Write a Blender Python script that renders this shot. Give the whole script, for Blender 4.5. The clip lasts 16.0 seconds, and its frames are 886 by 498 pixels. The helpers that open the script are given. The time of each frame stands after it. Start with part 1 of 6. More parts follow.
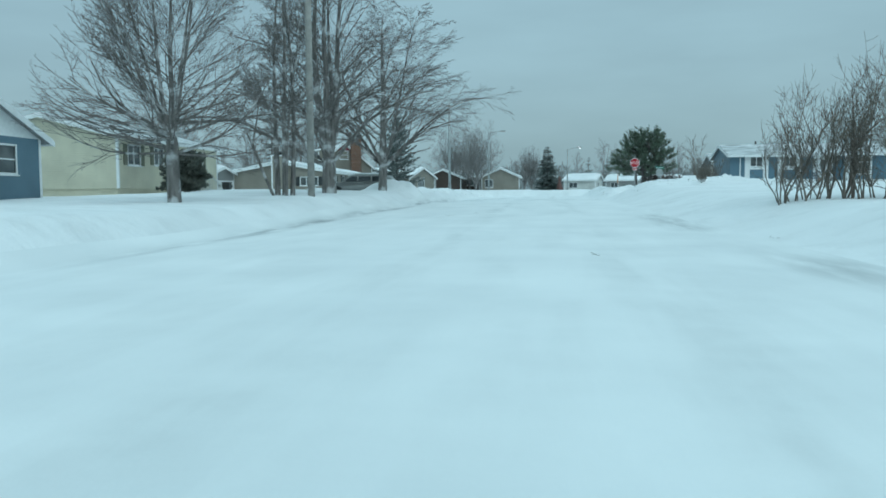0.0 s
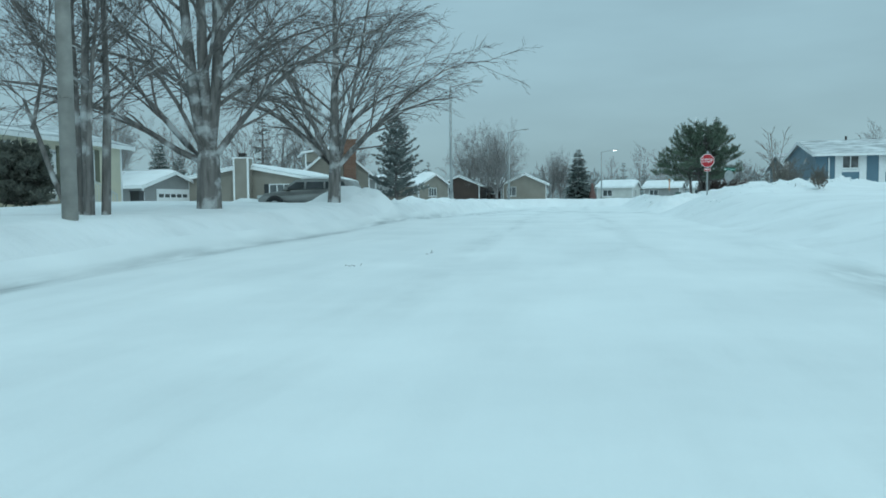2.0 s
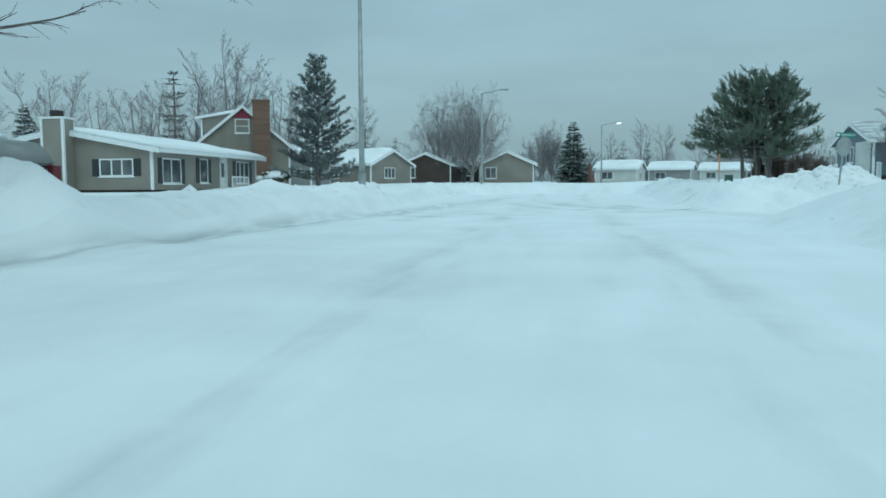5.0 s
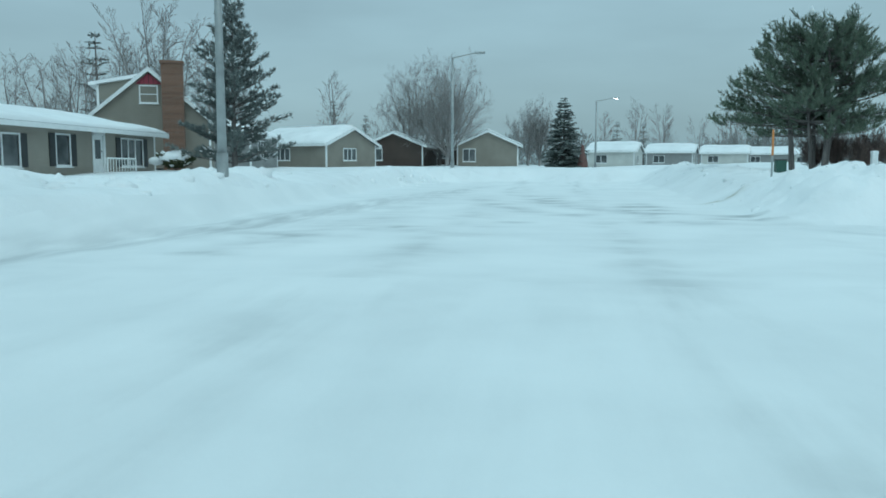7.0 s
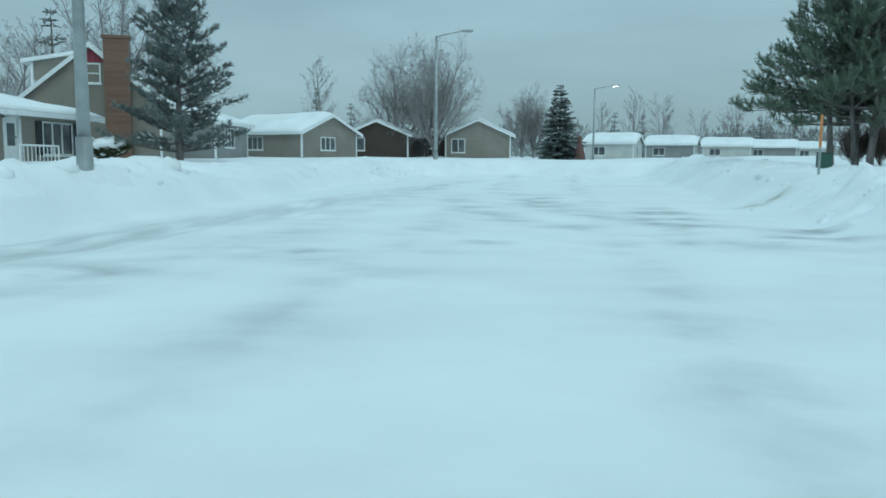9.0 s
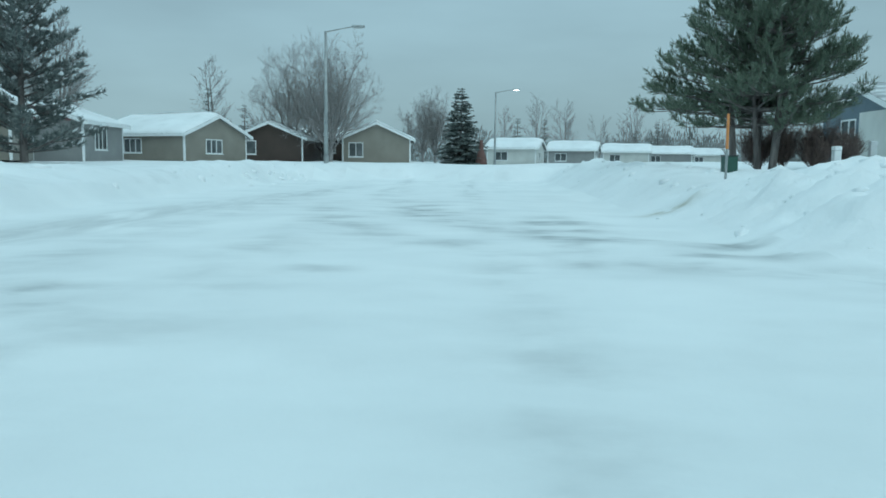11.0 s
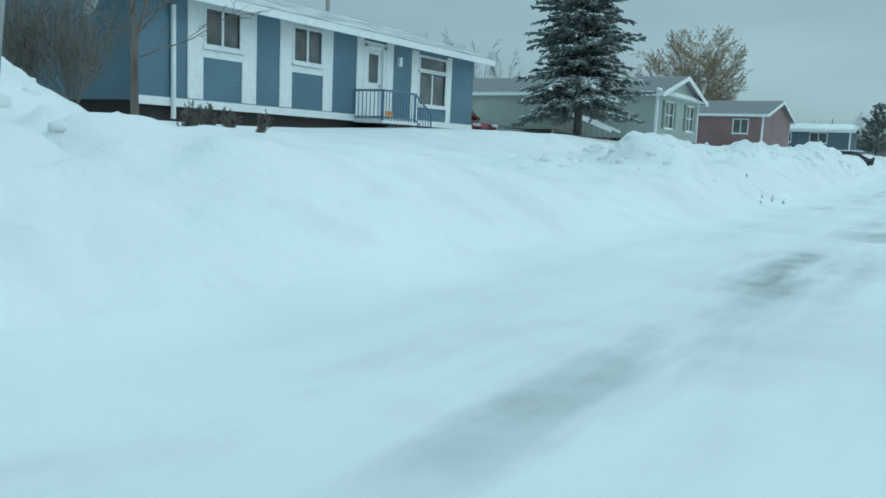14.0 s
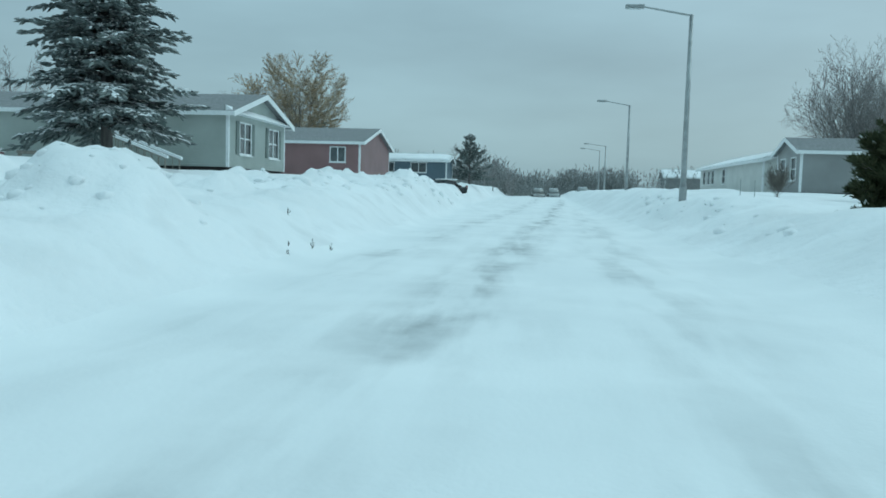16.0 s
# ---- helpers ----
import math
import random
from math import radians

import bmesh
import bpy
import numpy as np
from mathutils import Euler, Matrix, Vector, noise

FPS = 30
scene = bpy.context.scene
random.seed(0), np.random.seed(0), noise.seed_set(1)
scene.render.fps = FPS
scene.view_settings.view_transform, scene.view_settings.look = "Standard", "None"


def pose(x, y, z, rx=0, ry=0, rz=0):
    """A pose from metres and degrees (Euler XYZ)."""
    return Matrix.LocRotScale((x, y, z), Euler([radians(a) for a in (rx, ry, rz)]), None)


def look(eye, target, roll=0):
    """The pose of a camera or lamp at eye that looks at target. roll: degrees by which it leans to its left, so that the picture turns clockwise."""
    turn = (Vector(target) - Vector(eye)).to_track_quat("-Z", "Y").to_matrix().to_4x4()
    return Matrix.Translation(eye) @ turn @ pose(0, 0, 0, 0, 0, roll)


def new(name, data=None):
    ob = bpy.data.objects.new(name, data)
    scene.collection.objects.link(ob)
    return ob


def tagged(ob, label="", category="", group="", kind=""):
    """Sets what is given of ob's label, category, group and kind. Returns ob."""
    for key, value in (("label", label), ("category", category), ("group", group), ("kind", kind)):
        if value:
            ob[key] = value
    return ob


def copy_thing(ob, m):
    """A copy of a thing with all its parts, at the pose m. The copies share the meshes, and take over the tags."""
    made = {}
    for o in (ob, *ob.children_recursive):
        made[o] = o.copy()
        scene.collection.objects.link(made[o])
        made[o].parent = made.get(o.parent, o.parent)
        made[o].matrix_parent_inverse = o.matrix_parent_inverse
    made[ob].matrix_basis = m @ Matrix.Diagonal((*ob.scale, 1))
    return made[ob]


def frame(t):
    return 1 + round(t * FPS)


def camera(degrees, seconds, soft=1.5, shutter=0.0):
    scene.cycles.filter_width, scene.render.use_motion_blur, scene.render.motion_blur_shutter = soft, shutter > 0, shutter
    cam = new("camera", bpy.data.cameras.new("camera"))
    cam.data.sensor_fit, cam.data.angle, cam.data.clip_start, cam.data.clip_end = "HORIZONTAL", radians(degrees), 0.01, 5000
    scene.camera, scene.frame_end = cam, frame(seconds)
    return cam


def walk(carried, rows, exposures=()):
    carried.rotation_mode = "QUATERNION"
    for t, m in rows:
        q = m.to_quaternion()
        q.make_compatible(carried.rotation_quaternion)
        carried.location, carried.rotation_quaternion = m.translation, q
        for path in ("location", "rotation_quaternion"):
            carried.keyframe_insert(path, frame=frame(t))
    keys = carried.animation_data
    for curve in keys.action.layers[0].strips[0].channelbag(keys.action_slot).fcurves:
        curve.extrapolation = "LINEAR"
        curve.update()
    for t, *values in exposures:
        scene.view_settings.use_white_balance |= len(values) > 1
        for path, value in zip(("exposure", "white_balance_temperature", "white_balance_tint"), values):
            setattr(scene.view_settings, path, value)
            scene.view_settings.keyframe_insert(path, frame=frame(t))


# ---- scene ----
cam = camera(59.1, 16.0, soft=1.7)
PATH = [
    (0, (6.259, 0.645, 0.227), (6.011, 2.625, 0.095), -0.4),
    (0.5, (6.35, 4.507, 0.3), (6.079, 6.484, 0.173), -0.3),
    (1, (6.35, 8.103, 0.379), (6.056, 10.077, 0.254), -0.6),
    (1.5, (6.336, 11.585, 0.391), (6.024, 13.557, 0.272), -0.9),
    (2, (6.303, 15.371, 0.452), (5.979, 17.342, 0.342), -0.6),
    (2.5, (6.238, 19.037, 0.503), (5.91, 21.006, 0.377), -0.3),
    (3, (6.218, 22.545, 0.574), (5.887, 24.513, 0.432), -0.4),
    (3.5, (6.172, 26.121, 0.639), (5.842, 28.088, 0.49), -0.3),
    (4, (6.113, 29.501, 0.714), (5.791, 31.469, 0.565), -0.2),
    (4.2, (6.125, 30.742, 0.711), (5.806, 32.711, 0.564), -0.3),
    (6.5, (6.325, 43.987, 0.906), (6.047, 45.958, 0.711), 0.1),
    (7, (6.34, 46.457, 0.928), (6.063, 48.427, 0.726), 0.0),
    (7.5, (6.366, 48.324, 0.954), (6.088, 50.293, 0.739), 0.1),
    (8, (6.377, 49.691, 0.972), (6.103, 51.659, 0.743), 0.3),
    (10.5, (6.567, 53.283, 0.902), (6.393, 55.265, 0.692), 0.2),
    (11, (6.894, 54.058, 0.885), (6.864, 56.047, 0.677), 0.6),
    (11.5, (7.344, 54.766, 0.901), (7.535, 56.746, 0.7), 0.9),
    (12, (7.949, 55.541, 0.899), (8.429, 57.473, 0.7), 1.2),
    (12.5, (8.807, 56.301, 0.879), (9.592, 58.128, 0.667), 1.3),
    (13, (9.867, 57.097, 0.845), (10.97, 58.749, 0.615), 1.7),
    (13.5, (11.13, 57.722, 0.786), (12.529, 59.129, 0.537), 2.1),
    (14, (12.667, 58.25, 0.738), (14.325, 59.338, 0.478), 2.6),
    (14.5, (14.602, 58.764, 0.728), (16.436, 59.52, 0.473), 2.7),
    (15, (16.559, 58.853, 0.685), (18.48, 59.359, 0.451), 2.3),
    (15.5, (18.216, 58.632, 0.716), (20.178, 58.971, 0.519), 2.1),
    (16, (20.123, 58.318, 0.751), (22.103, 58.561, 0.608), 1.6),
]
walk(cam, [(t, look(eye, target, roll)) for t, eye, target, roll in PATH],
     exposures=[(0.0, 0.0, 6500, 10), (16.0, 0.0, 6500, 10)])

# ---------------------------------------------------------------- sky and light
world = bpy.data.worlds.new("winter_sky")
scene.world = world
world.use_nodes = True
wn, wl = world.node_tree.nodes, world.node_tree.links
wn.clear()
sky = wn.new("ShaderNodeTexSky")
sky.sky_type, sky.sun_disc = "NISHITA", False
sky.sun_elevation, sky.sun_rotation = radians(50), radians(150)
sky.air_density, sky.dust_density = 1.0, 4.0
coord = wn.new("ShaderNodeTexCoord")
sep = wn.new("ShaderNodeSeparateXYZ")
wl.new(coord.outputs["Generated"], sep.inputs[0])
ramp = wn.new("ShaderNodeValToRGB")
ramp.color_ramp.elements[0].position, ramp.color_ramp.elements[0].color = 0.0, (0.268, 0.43, 0.485, 1)
ramp.color_ramp.elements[1].position, ramp.color_ramp.elements[1].color = 0.75, (0.46, 0.765, 0.86, 1)
mid = ramp.color_ramp.elements.new(0.22)
mid.color = (0.287, 0.465, 0.525, 1)
wl.new(sep.outputs["Z"], ramp.inputs[0])
cmap = wn.new("ShaderNodeMapping")
cmap.inputs["Scale"].default_value = (1.0, 1.0, 4.0)
wl.new(coord.outputs["Generated"], cmap.inputs[0])
cloud = wn.new("ShaderNodeTexNoise")
cloud.inputs["Scale"].default_value, cloud.inputs["Detail"].default_value = 2.2, 5
wl.new(cmap.outputs[0], cloud.inputs["Vector"])
crange = wn.new("ShaderNodeMapRange")
crange.inputs["From Min"].default_value, crange.inputs["From Max"].default_value = 0.3, 0.7
crange.inputs["To Min"].default_value, crange.inputs["To Max"].default_value = 0.86, 1.14
wl.new(cloud.outputs["Fac"], crange.inputs[0])
cmul = wn.new("ShaderNodeVectorMath")
cmul.operation = "SCALE"
wl.new(ramp.outputs[0], cmul.inputs[0])
wl.new(crange.outputs[0], cmul.inputs["Scale"])
bg_cloud, bg_sky, add = wn.new("ShaderNodeBackground"), wn.new("ShaderNodeBackground"), wn.new("ShaderNodeAddShader")
bg_cloud.inputs["Strength"].default_value = 0.92
bg_sky.inputs["Strength"].default_value = 0.02
wl.new(cmul.outputs[0], bg_cloud.inputs["Color"])
wl.new(sky.outputs[0], bg_sky.inputs["Color"])
wl.new(bg_cloud.outputs[0], add.inputs[0])
wl.new(bg_sky.outputs[0], add.inputs[1])
wout = wn.new("ShaderNodeOutputWorld")
wl.new(add.outputs[0], wout.inputs[0])

sun_data = bpy.data.lights.new("sun", "SUN")
sun_data.energy, sun_data.angle, sun_data.color = 0.5, radians(40), (0.56, 0.90, 1.0)
sun = new("sun", sun_data)
sun.matrix_world = look((30, -20, 60), (14, 40, 0))


# ---------------------------------------------------------------- materials
class Mat:
    """A node material with a Principled shader and a few shorthands."""

    def __init__(self, name, color, rough=0.6, metal=0.0, spec=0.5):
        self.m = bpy.data.materials.new(name)
        self.m.use_nodes = True
        self.n, self.l = self.m.node_tree.nodes, self.m.node_tree.links
        self.b = self.n["Principled BSDF"]
        self.b.inputs["Base Color"].default_value = (*color, 1)
        self.b.inputs["Roughness"].default_value = rough
        self.b.inputs["Metallic"].default_value = metal
        self.b.inputs["Specular IOR Level"].default_value = spec
        self.color = color

    def at(self, scale=(1, 1, 1), space="Object"):
        c, m = self.n.new("ShaderNodeTexCoord"), self.n.new("ShaderNodeMapping")
        m.inputs["Scale"].default_value = scale
        self.l.new(c.outputs[space], m.inputs[0])
        return m.outputs[0]

    def noise(self, scale, detail=4, vec=None, lo=0.3, hi=0.7):
        t, r = self.n.new("ShaderNodeTexNoise"), self.n.new("ShaderNodeMapRange")
        t.inputs["Scale"].default_value, t.inputs["Detail"].default_value = scale, detail
        self.l.new(vec if vec else self.at(), t.inputs["Vector"])
        r.inputs["From Min"].default_value, r.inputs["From Max"].default_value = lo, hi
        self.l.new(t.outputs["Fac"], r.inputs[0])
        return r.outputs[0]

    def wave(self, scale, axis="Z", vec=None):
        w = self.n.new("ShaderNodeTexWave")
        w.wave_type, w.bands_direction, w.wave_profile = "BANDS", axis, "SAW"
        w.inputs["Scale"].default_value = scale
        self.l.new(vec if vec else self.at(), w.inputs["Vector"])
        return w.outputs["Fac"]

    def math(self, op, a, b):
        n = self.n.new("ShaderNodeMath")
        n.operation = op
        for k, v in enumerate((a, b)):
            if isinstance(v, (int, float)):
                n.inputs[k].default_value = v
            else:
                self.l.new(v, n.inputs[k])
        n.use_clamp = op == "MULTIPLY"
        return n.outputs[0]

    def attr(self, name):
        a = self.n.new("ShaderNodeAttribute")
        a.attribute_name = name
        return a.outputs["Fac"]

    def mix(self, fac, a, b):
        x = self.n.new("ShaderNodeMix")
        x.data_type = "RGBA"
        if isinstance(fac, float):
            x.inputs[0].default_value = fac
        else:
            self.l.new(fac, x.inputs[0])
        for k, v in ((6, a), (7, b)):
            if isinstance(v, tuple):
                x.inputs[k].default_value = (*v, 1)
            else:
                self.l.new(v, x.inputs[k])
        return x.outputs[2]

    def base(self, out):
        self.l.new(out, self.b.inputs["Base Color"])
        return self

    def rough(self, out):
        self.l.new(out, self.b.inputs["Roughness"])
        return self

    def bump(self, height, strength=0.3, dist=0.01):
        n = self.n.new("ShaderNodeBump")
        n.inputs["Strength"].default_value, n.inputs["Distance"].default_value = strength, dist
        self.l.new(height, n.inputs["Height"])
        old = self.b.inputs["Normal"].links
        if old:
            self.l.new(old[0].from_socket, n.inputs["Normal"])
        self.l.new(n.outputs[0], self.b.inputs["Normal"])
        return self


def shade(c, k):
    return tuple(min(1.0, v * k) for v in c)


def mat_snow(name="snow", tint=(0.86, 0.88, 0.89)):
    m = Mat(name, tint, 0.75, spec=0.3)
    soil = m.math("MULTIPLY", m.attr("dirt"), m.noise(3.0, 5, None, 0.3, 0.6))
    fresh = m.mix(m.noise(0.35, 5), shade(tint, 0.92), shade(tint, 1.02))
    fresh = m.mix(m.math("MULTIPLY", m.noise(1.1, 6, None, 0.52, 0.78), 0.55), fresh, shade(tint, 0.78))
    m.base(m.mix(soil, fresh, (0.36, 0.33, 0.24)))
    m.bump(m.noise(1.8, 5), 0.2, 0.12).bump(m.noise(5.0, 6), 0.3, 0.05).bump(m.noise(40, 3), 0.25, 0.006)
    return m.m


def mat_road(name, stretch):
    """Packed and blown snow with scraped icy streaks along the way."""
    m = Mat(name, (0.86, 0.88, 0.89), 0.7, spec=0.3)
    clean = m.mix(m.noise(0.5, 5), (0.79, 0.815, 0.825), (0.88, 0.90, 0.905))
    streak = m.noise(1.0, 6, m.at(stretch), 0.42, 0.60)
    patch = m.noise(0.45, 5, None, 0.36, 0.56)
    ragged = m.math("ADD", m.math("MULTIPLY", streak, 0.78), 0.22)
    spotty = m.math("ADD", m.math("MULTIPLY", patch, 0.62), 0.38)
    f = m.math("MULTIPLY", m.math("MULTIPLY", ragged, spotty), m.attr("wear"))
    worn = m.mix(m.noise(2.5, 5), (0.24, 0.265, 0.275), (0.50, 0.53, 0.54))
    scrape = m.math("MULTIPLY", m.attr("edge"), m.noise(1.2, 5, m.at((3.0, 0.5, 1.0)), 0.3, 0.6))
    soil = m.math("MULTIPLY", m.attr("dirt"), m.noise(3.0, 5, None, 0.3, 0.6))
    m.base(m.mix(soil, m.mix(scrape, m.mix(f, clean, worn), (0.30, 0.325, 0.335)), (0.36, 0.33, 0.24)))
    m.bump(m.noise(1.0, 5, m.at((1.3, 1.3, 1.0))), 0.16, 0.04).bump(m.noise(30, 3), 0.25, 0.006)
    return m.m


def mat_siding(name, color, pitch=0.11, axis="Z"):
    m = Mat(name, color, 0.5, spec=0.35)
    m.base(m.mix(m.noise(0.8, 6), shade(color, 0.88), shade(color, 1.08)))
    m.bump(m.wave(0.05 / pitch * 2 * math.pi, axis), 1.0, 0.03).bump(m.noise(60, 2), 0.1, 0.002)
    return m.m


def mat_plain(name, color, rough=0.5, metal=0.0, var=0.12, scale=6.0):
    m = Mat(name, color, rough, metal)
    m.base(m.mix(m.noise(scale, 5), shade(color, 1 - var), shade(color, 1 + var)))
    m.bump(m.noise(scale * 8, 3), 0.12, 0.003)
    return m.m


def mat_dusted(name):
    """Shingles under a thin, wind-scoured dusting of snow."""
    m = Mat(name, (0.6, 0.62, 0.63), 0.8, spec=0.3)
    f = m.noise(1.3, 6, m.at((0.7, 2.0, 1.0)), 0.36, 0.66)
    m.base(m.mix(f, (0.36, 0.375, 0.385), (0.74, 0.76, 0.77)))
    m.bump(m.noise(14, 4), 0.3, 0.02)
    return m.m


def mat_bark(name, color, snowy=0.0):
    m = Mat(name, color, 0.9, spec=0.2)
    v = m.at((9, 9, 1.6))
    c = m.mix(m.noise(1.0, 6, v), shade(color, 0.6), shade(color, 1.4))
    if snowy:
        c = m.mix(m.math("MULTIPLY", m.noise(1.7, 5, None, 0.52, 0.62), snowy), c, (0.8, 0.83, 0.84))
    m.base(c).bump(m.noise(1.0, 6, v), 0.7, 0.03)
    return m.m


def mat_needles(name, dark, light):
    m = Mat(name, dark, 0.7, spec=0.2)
    g = m.n.new("ShaderNodeNewGeometry")
    m.base(m.mix(g.outputs["Random Per Island"], dark, light))
    return m.m


def mat_brick(name):
    m = Mat(name, (0.27, 0.12, 0.07), 0.85)
    t = m.n.new("ShaderNodeTexBrick")
    t.inputs["Scale"].default_value = 4.2
    t.inputs["Color1"].default_value, t.inputs["Color2"].default_value = (0.21, 0.105, 0.07, 1), (0.145, 0.075, 0.052, 1)
    t.inputs["Mortar"].default_value, t.inputs["Mortar Size"].default_value = (0.24, 0.215, 0.19, 1), 0.015
    m.l.new(m.at((1, 1, 1)), t.inputs["Vector"])
    rot = m.n.new("ShaderNodeMapping")
    c = m.n.new("ShaderNodeTexCoord")
    rot.inputs["Rotation"].default_value = (radians(90), 0, 0)
    m.l.new(c.outputs["Object"], rot.inputs[0])
    m.l.new(rot.outputs[0], t.inputs["Vector"])
    m.base(t.outputs["Color"])
    return m.m


SNOW = mat_snow()
ROOFSNOW = mat_snow("roof_snow", (0.87, 0.89, 0.90))
DUSTED = mat_dusted("dusted_shingle")
ROAD_A = mat_road("packed_snow_straight", (1.7, 0.22, 1.0))
ROAD_B = mat_road("packed_snow_cross", (0.38, 2.1, 1.0))
ROAD_C = mat_road("packed_snow_crossing", (0.75, 1.15, 1.0))
WHITE = mat_plain("white_paint", (0.78, 0.80, 0.80), 0.45, var=0.06)
BLUE = mat_siding("blue_siding", (0.125, 0.215, 0.275), 0.12)
BLUEB = mat_siding("blue_siding_behind", (0.115, 0.165, 0.20), 0.12)
GREEN = mat_siding("sage_siding", (0.40, 0.44, 0.41), 0.11)
RED = mat_siding("dark_red_siding", (0.29, 0.165, 0.165), 0.11)
YELLOW = mat_siding("pale_yellow_siding", (0.66, 0.62, 0.485), 0.11)
BEIGE = mat_siding("taupe_siding", (0.30, 0.275, 0.235), 0.11)
GREY = mat_siding("grey_siding", (0.30, 0.305, 0.30), 0.11)
PALE = mat_siding("pale_siding", (0.62, 0.63, 0.60), 0.11)
BROWN = mat_siding("dark_brown_siding", (0.085, 0.06, 0.05), 0.11)
SHINGLE = mat_plain("shingle", (0.22, 0.226, 0.23), 0.9, var=0.3, scale=9)
SKIRT = mat_plain("skirting", (0.035, 0.03, 0.028), 0.8)
SHUTTER = mat_plain("shutter", (0.03, 0.033, 0.035), 0.5)
SAGEDARK = mat_plain("sage_shutter", (0.13, 0.165, 0.155), 0.5)
OLIVE = mat_plain("olive_shutter", (0.13, 0.13, 0.085), 0.5)
PINK = mat_siding("crimson_board", (0.34, 0.05, 0.08), 0.10, "X")
BRICK = mat_brick("chimney_brick")
GALV = mat_plain("galvanised_steel", (0.36, 0.38, 0.38), 0.45, 0.6, var=0.2, scale=3)
WOODPOLE = mat_plain("weathered_pole", (0.30, 0.29, 0.27), 0.85, var=0.2, scale=4)
SIGNRED = mat_plain("sign_red", (0.50, 0.025, 0.035), 0.4, var=0.06)
SIGNGREEN = mat_plain("sign_green", (0.0, 0.20, 0.14), 0.4, var=0.05)
SIGNWHITE = mat_plain("sign_white", (0.82, 0.82, 0.82), 0.4, var=0.03)
ORANGE = mat_plain("orange_paint", (0.62, 0.24, 0.08), 0.5)
CARPAINT = mat_plain("grey_car_paint", (0.29, 0.295, 0.285), 0.32, 0.3, var=0.05)
CARRED = mat_plain("maroon_car_paint", (0.16, 0.025, 0.03), 0.3, 0.3, var=0.05)
CARDARK = mat_plain("black_car_paint", (0.02, 0.022, 0.025), 0.25, 0.2)
RUBBER = mat_plain("rubber", (0.02, 0.02, 0.02), 0.8)
WOOD = mat_plain("grey_deck_wood", (0.25, 0.23, 0.20), 0.8, var=0.25, scale=5)
BARK = mat_bark("bark", (0.17, 0.16, 0.152), 0.5)
BARKTWIG = mat_bark("twig_bark", (0.16, 0.145, 0.138))
# bark for distant trees, lighter than the near bark to paint in haze
BARKHAZE = mat_bark("hazed_twig_bark", (0.27, 0.255, 0.25))
WILLOW = mat_bark("willow_twig", (0.38, 0.30, 0.21))
SHRUB = mat_bark("shrub_twig", (0.17, 0.148, 0.128))
BRUSH = mat_bark("brown_brush", (0.20, 0.15, 0.135))
PINE = mat_needles("pine_needles", (0.10, 0.14, 0.105), (0.18, 0.225, 0.165))
SPRUCE = mat_needles("spruce_needles", (0.08, 0.10, 0.098), (0.19, 0.22, 0.205))
CEDAR = mat_needles("cedar_needles", (0.03, 0.04, 0.02), (0.085, 0.09, 0.045))
DUSTED_SPRUCE = mat_needles("dusted_spruce_needles", (0.10, 0.12, 0.12), (0.25, 0.28, 0.265))
JUNIPER = mat_needles("juniper_needles", (0.09, 0.10, 0.085), (0.19, 0.195, 0.165))
# far woods paled to grey: the haze of distance is put into the colour
HAZEWOOD = mat_needles("hazed_far_wood", (0.19, 0.20, 0.195), (0.32, 0.325, 0.32))

gl = Mat("window_glass", (0.09, 0.10, 0.105), 0.06, spec=0.7)
gl.base(gl.mix(gl.noise(1.1, 3), (0.05, 0.058, 0.062), (0.16, 0.175, 0.18)))
GLASS = gl.m
lampm = Mat("lamp_lens", (0.9, 0.95, 1.0), 0.3)
lampm.b.inputs["Emission Color"].default_value = (0.9, 0.97, 1.0, 1)
lampm.b.inputs["Emission Strength"].default_value = 6.0
LAMP = lampm.m
LENS = mat_plain("lamp_glass", (0.55, 0.58, 0.58), 0.2)


# ---------------------------------------------------------------- mesh helpers
def part(name, bm, material, parent=None, label="", smooth=False):
    """Links a bmesh as one mesh object, under a thing or a part."""
    me = bpy.data.meshes.new(name)
    if smooth:
        for f in bm.faces:
            f.smooth = True
    bm.to_mesh(me)
    bm.free()
    me.materials.append(material)
    ob = new(name, me)
    if parent:
        ob.parent = parent
    if label:
        tagged(ob, label)
    return ob


def raw_part(name, verts, faces, material, parent=None, smooth=False, label=""):
    me = bpy.data.meshes.new(name)
    me.from_pydata(verts, [], faces)
    if smooth:
        me.polygons.foreach_set("use_smooth", [True] * len(me.polygons))
    me.materials.append(material)
    ob = new(name, me)
    if parent:
        ob.parent = parent
    if label:
        tagged(ob, label)
    return ob


def thing(name, m, label, category, group="", kind=""):
    ob = new(name)
    ob.empty_display_size = 0.3
    ob.matrix_basis = m
    return tagged(ob, label, category, group, kind)


def box(bm, x0, y0, z0, x1, y1, z1, bevel=0.0, m=None):
    r = bmesh.ops.create_cube(bm, size=1.0)
    vs = r["verts"]
    for v in vs:
        v.co = Vector((x0 + (v.co.x + 0.5) * (x1 - x0), y0 + (v.co.y + 0.5) * (y1 - y0), z0 + (v.co.z + 0.5) * (z1 - z0)))
    if m:
        bmesh.ops.transform(bm, matrix=m, verts=vs)
    if bevel:
        es = {e for v in vs for e in v.link_edges}
        bmesh.ops.bevel(bm, geom=list(es), offset=bevel, segments=2, affect="EDGES", profile=0.6)
    return bm


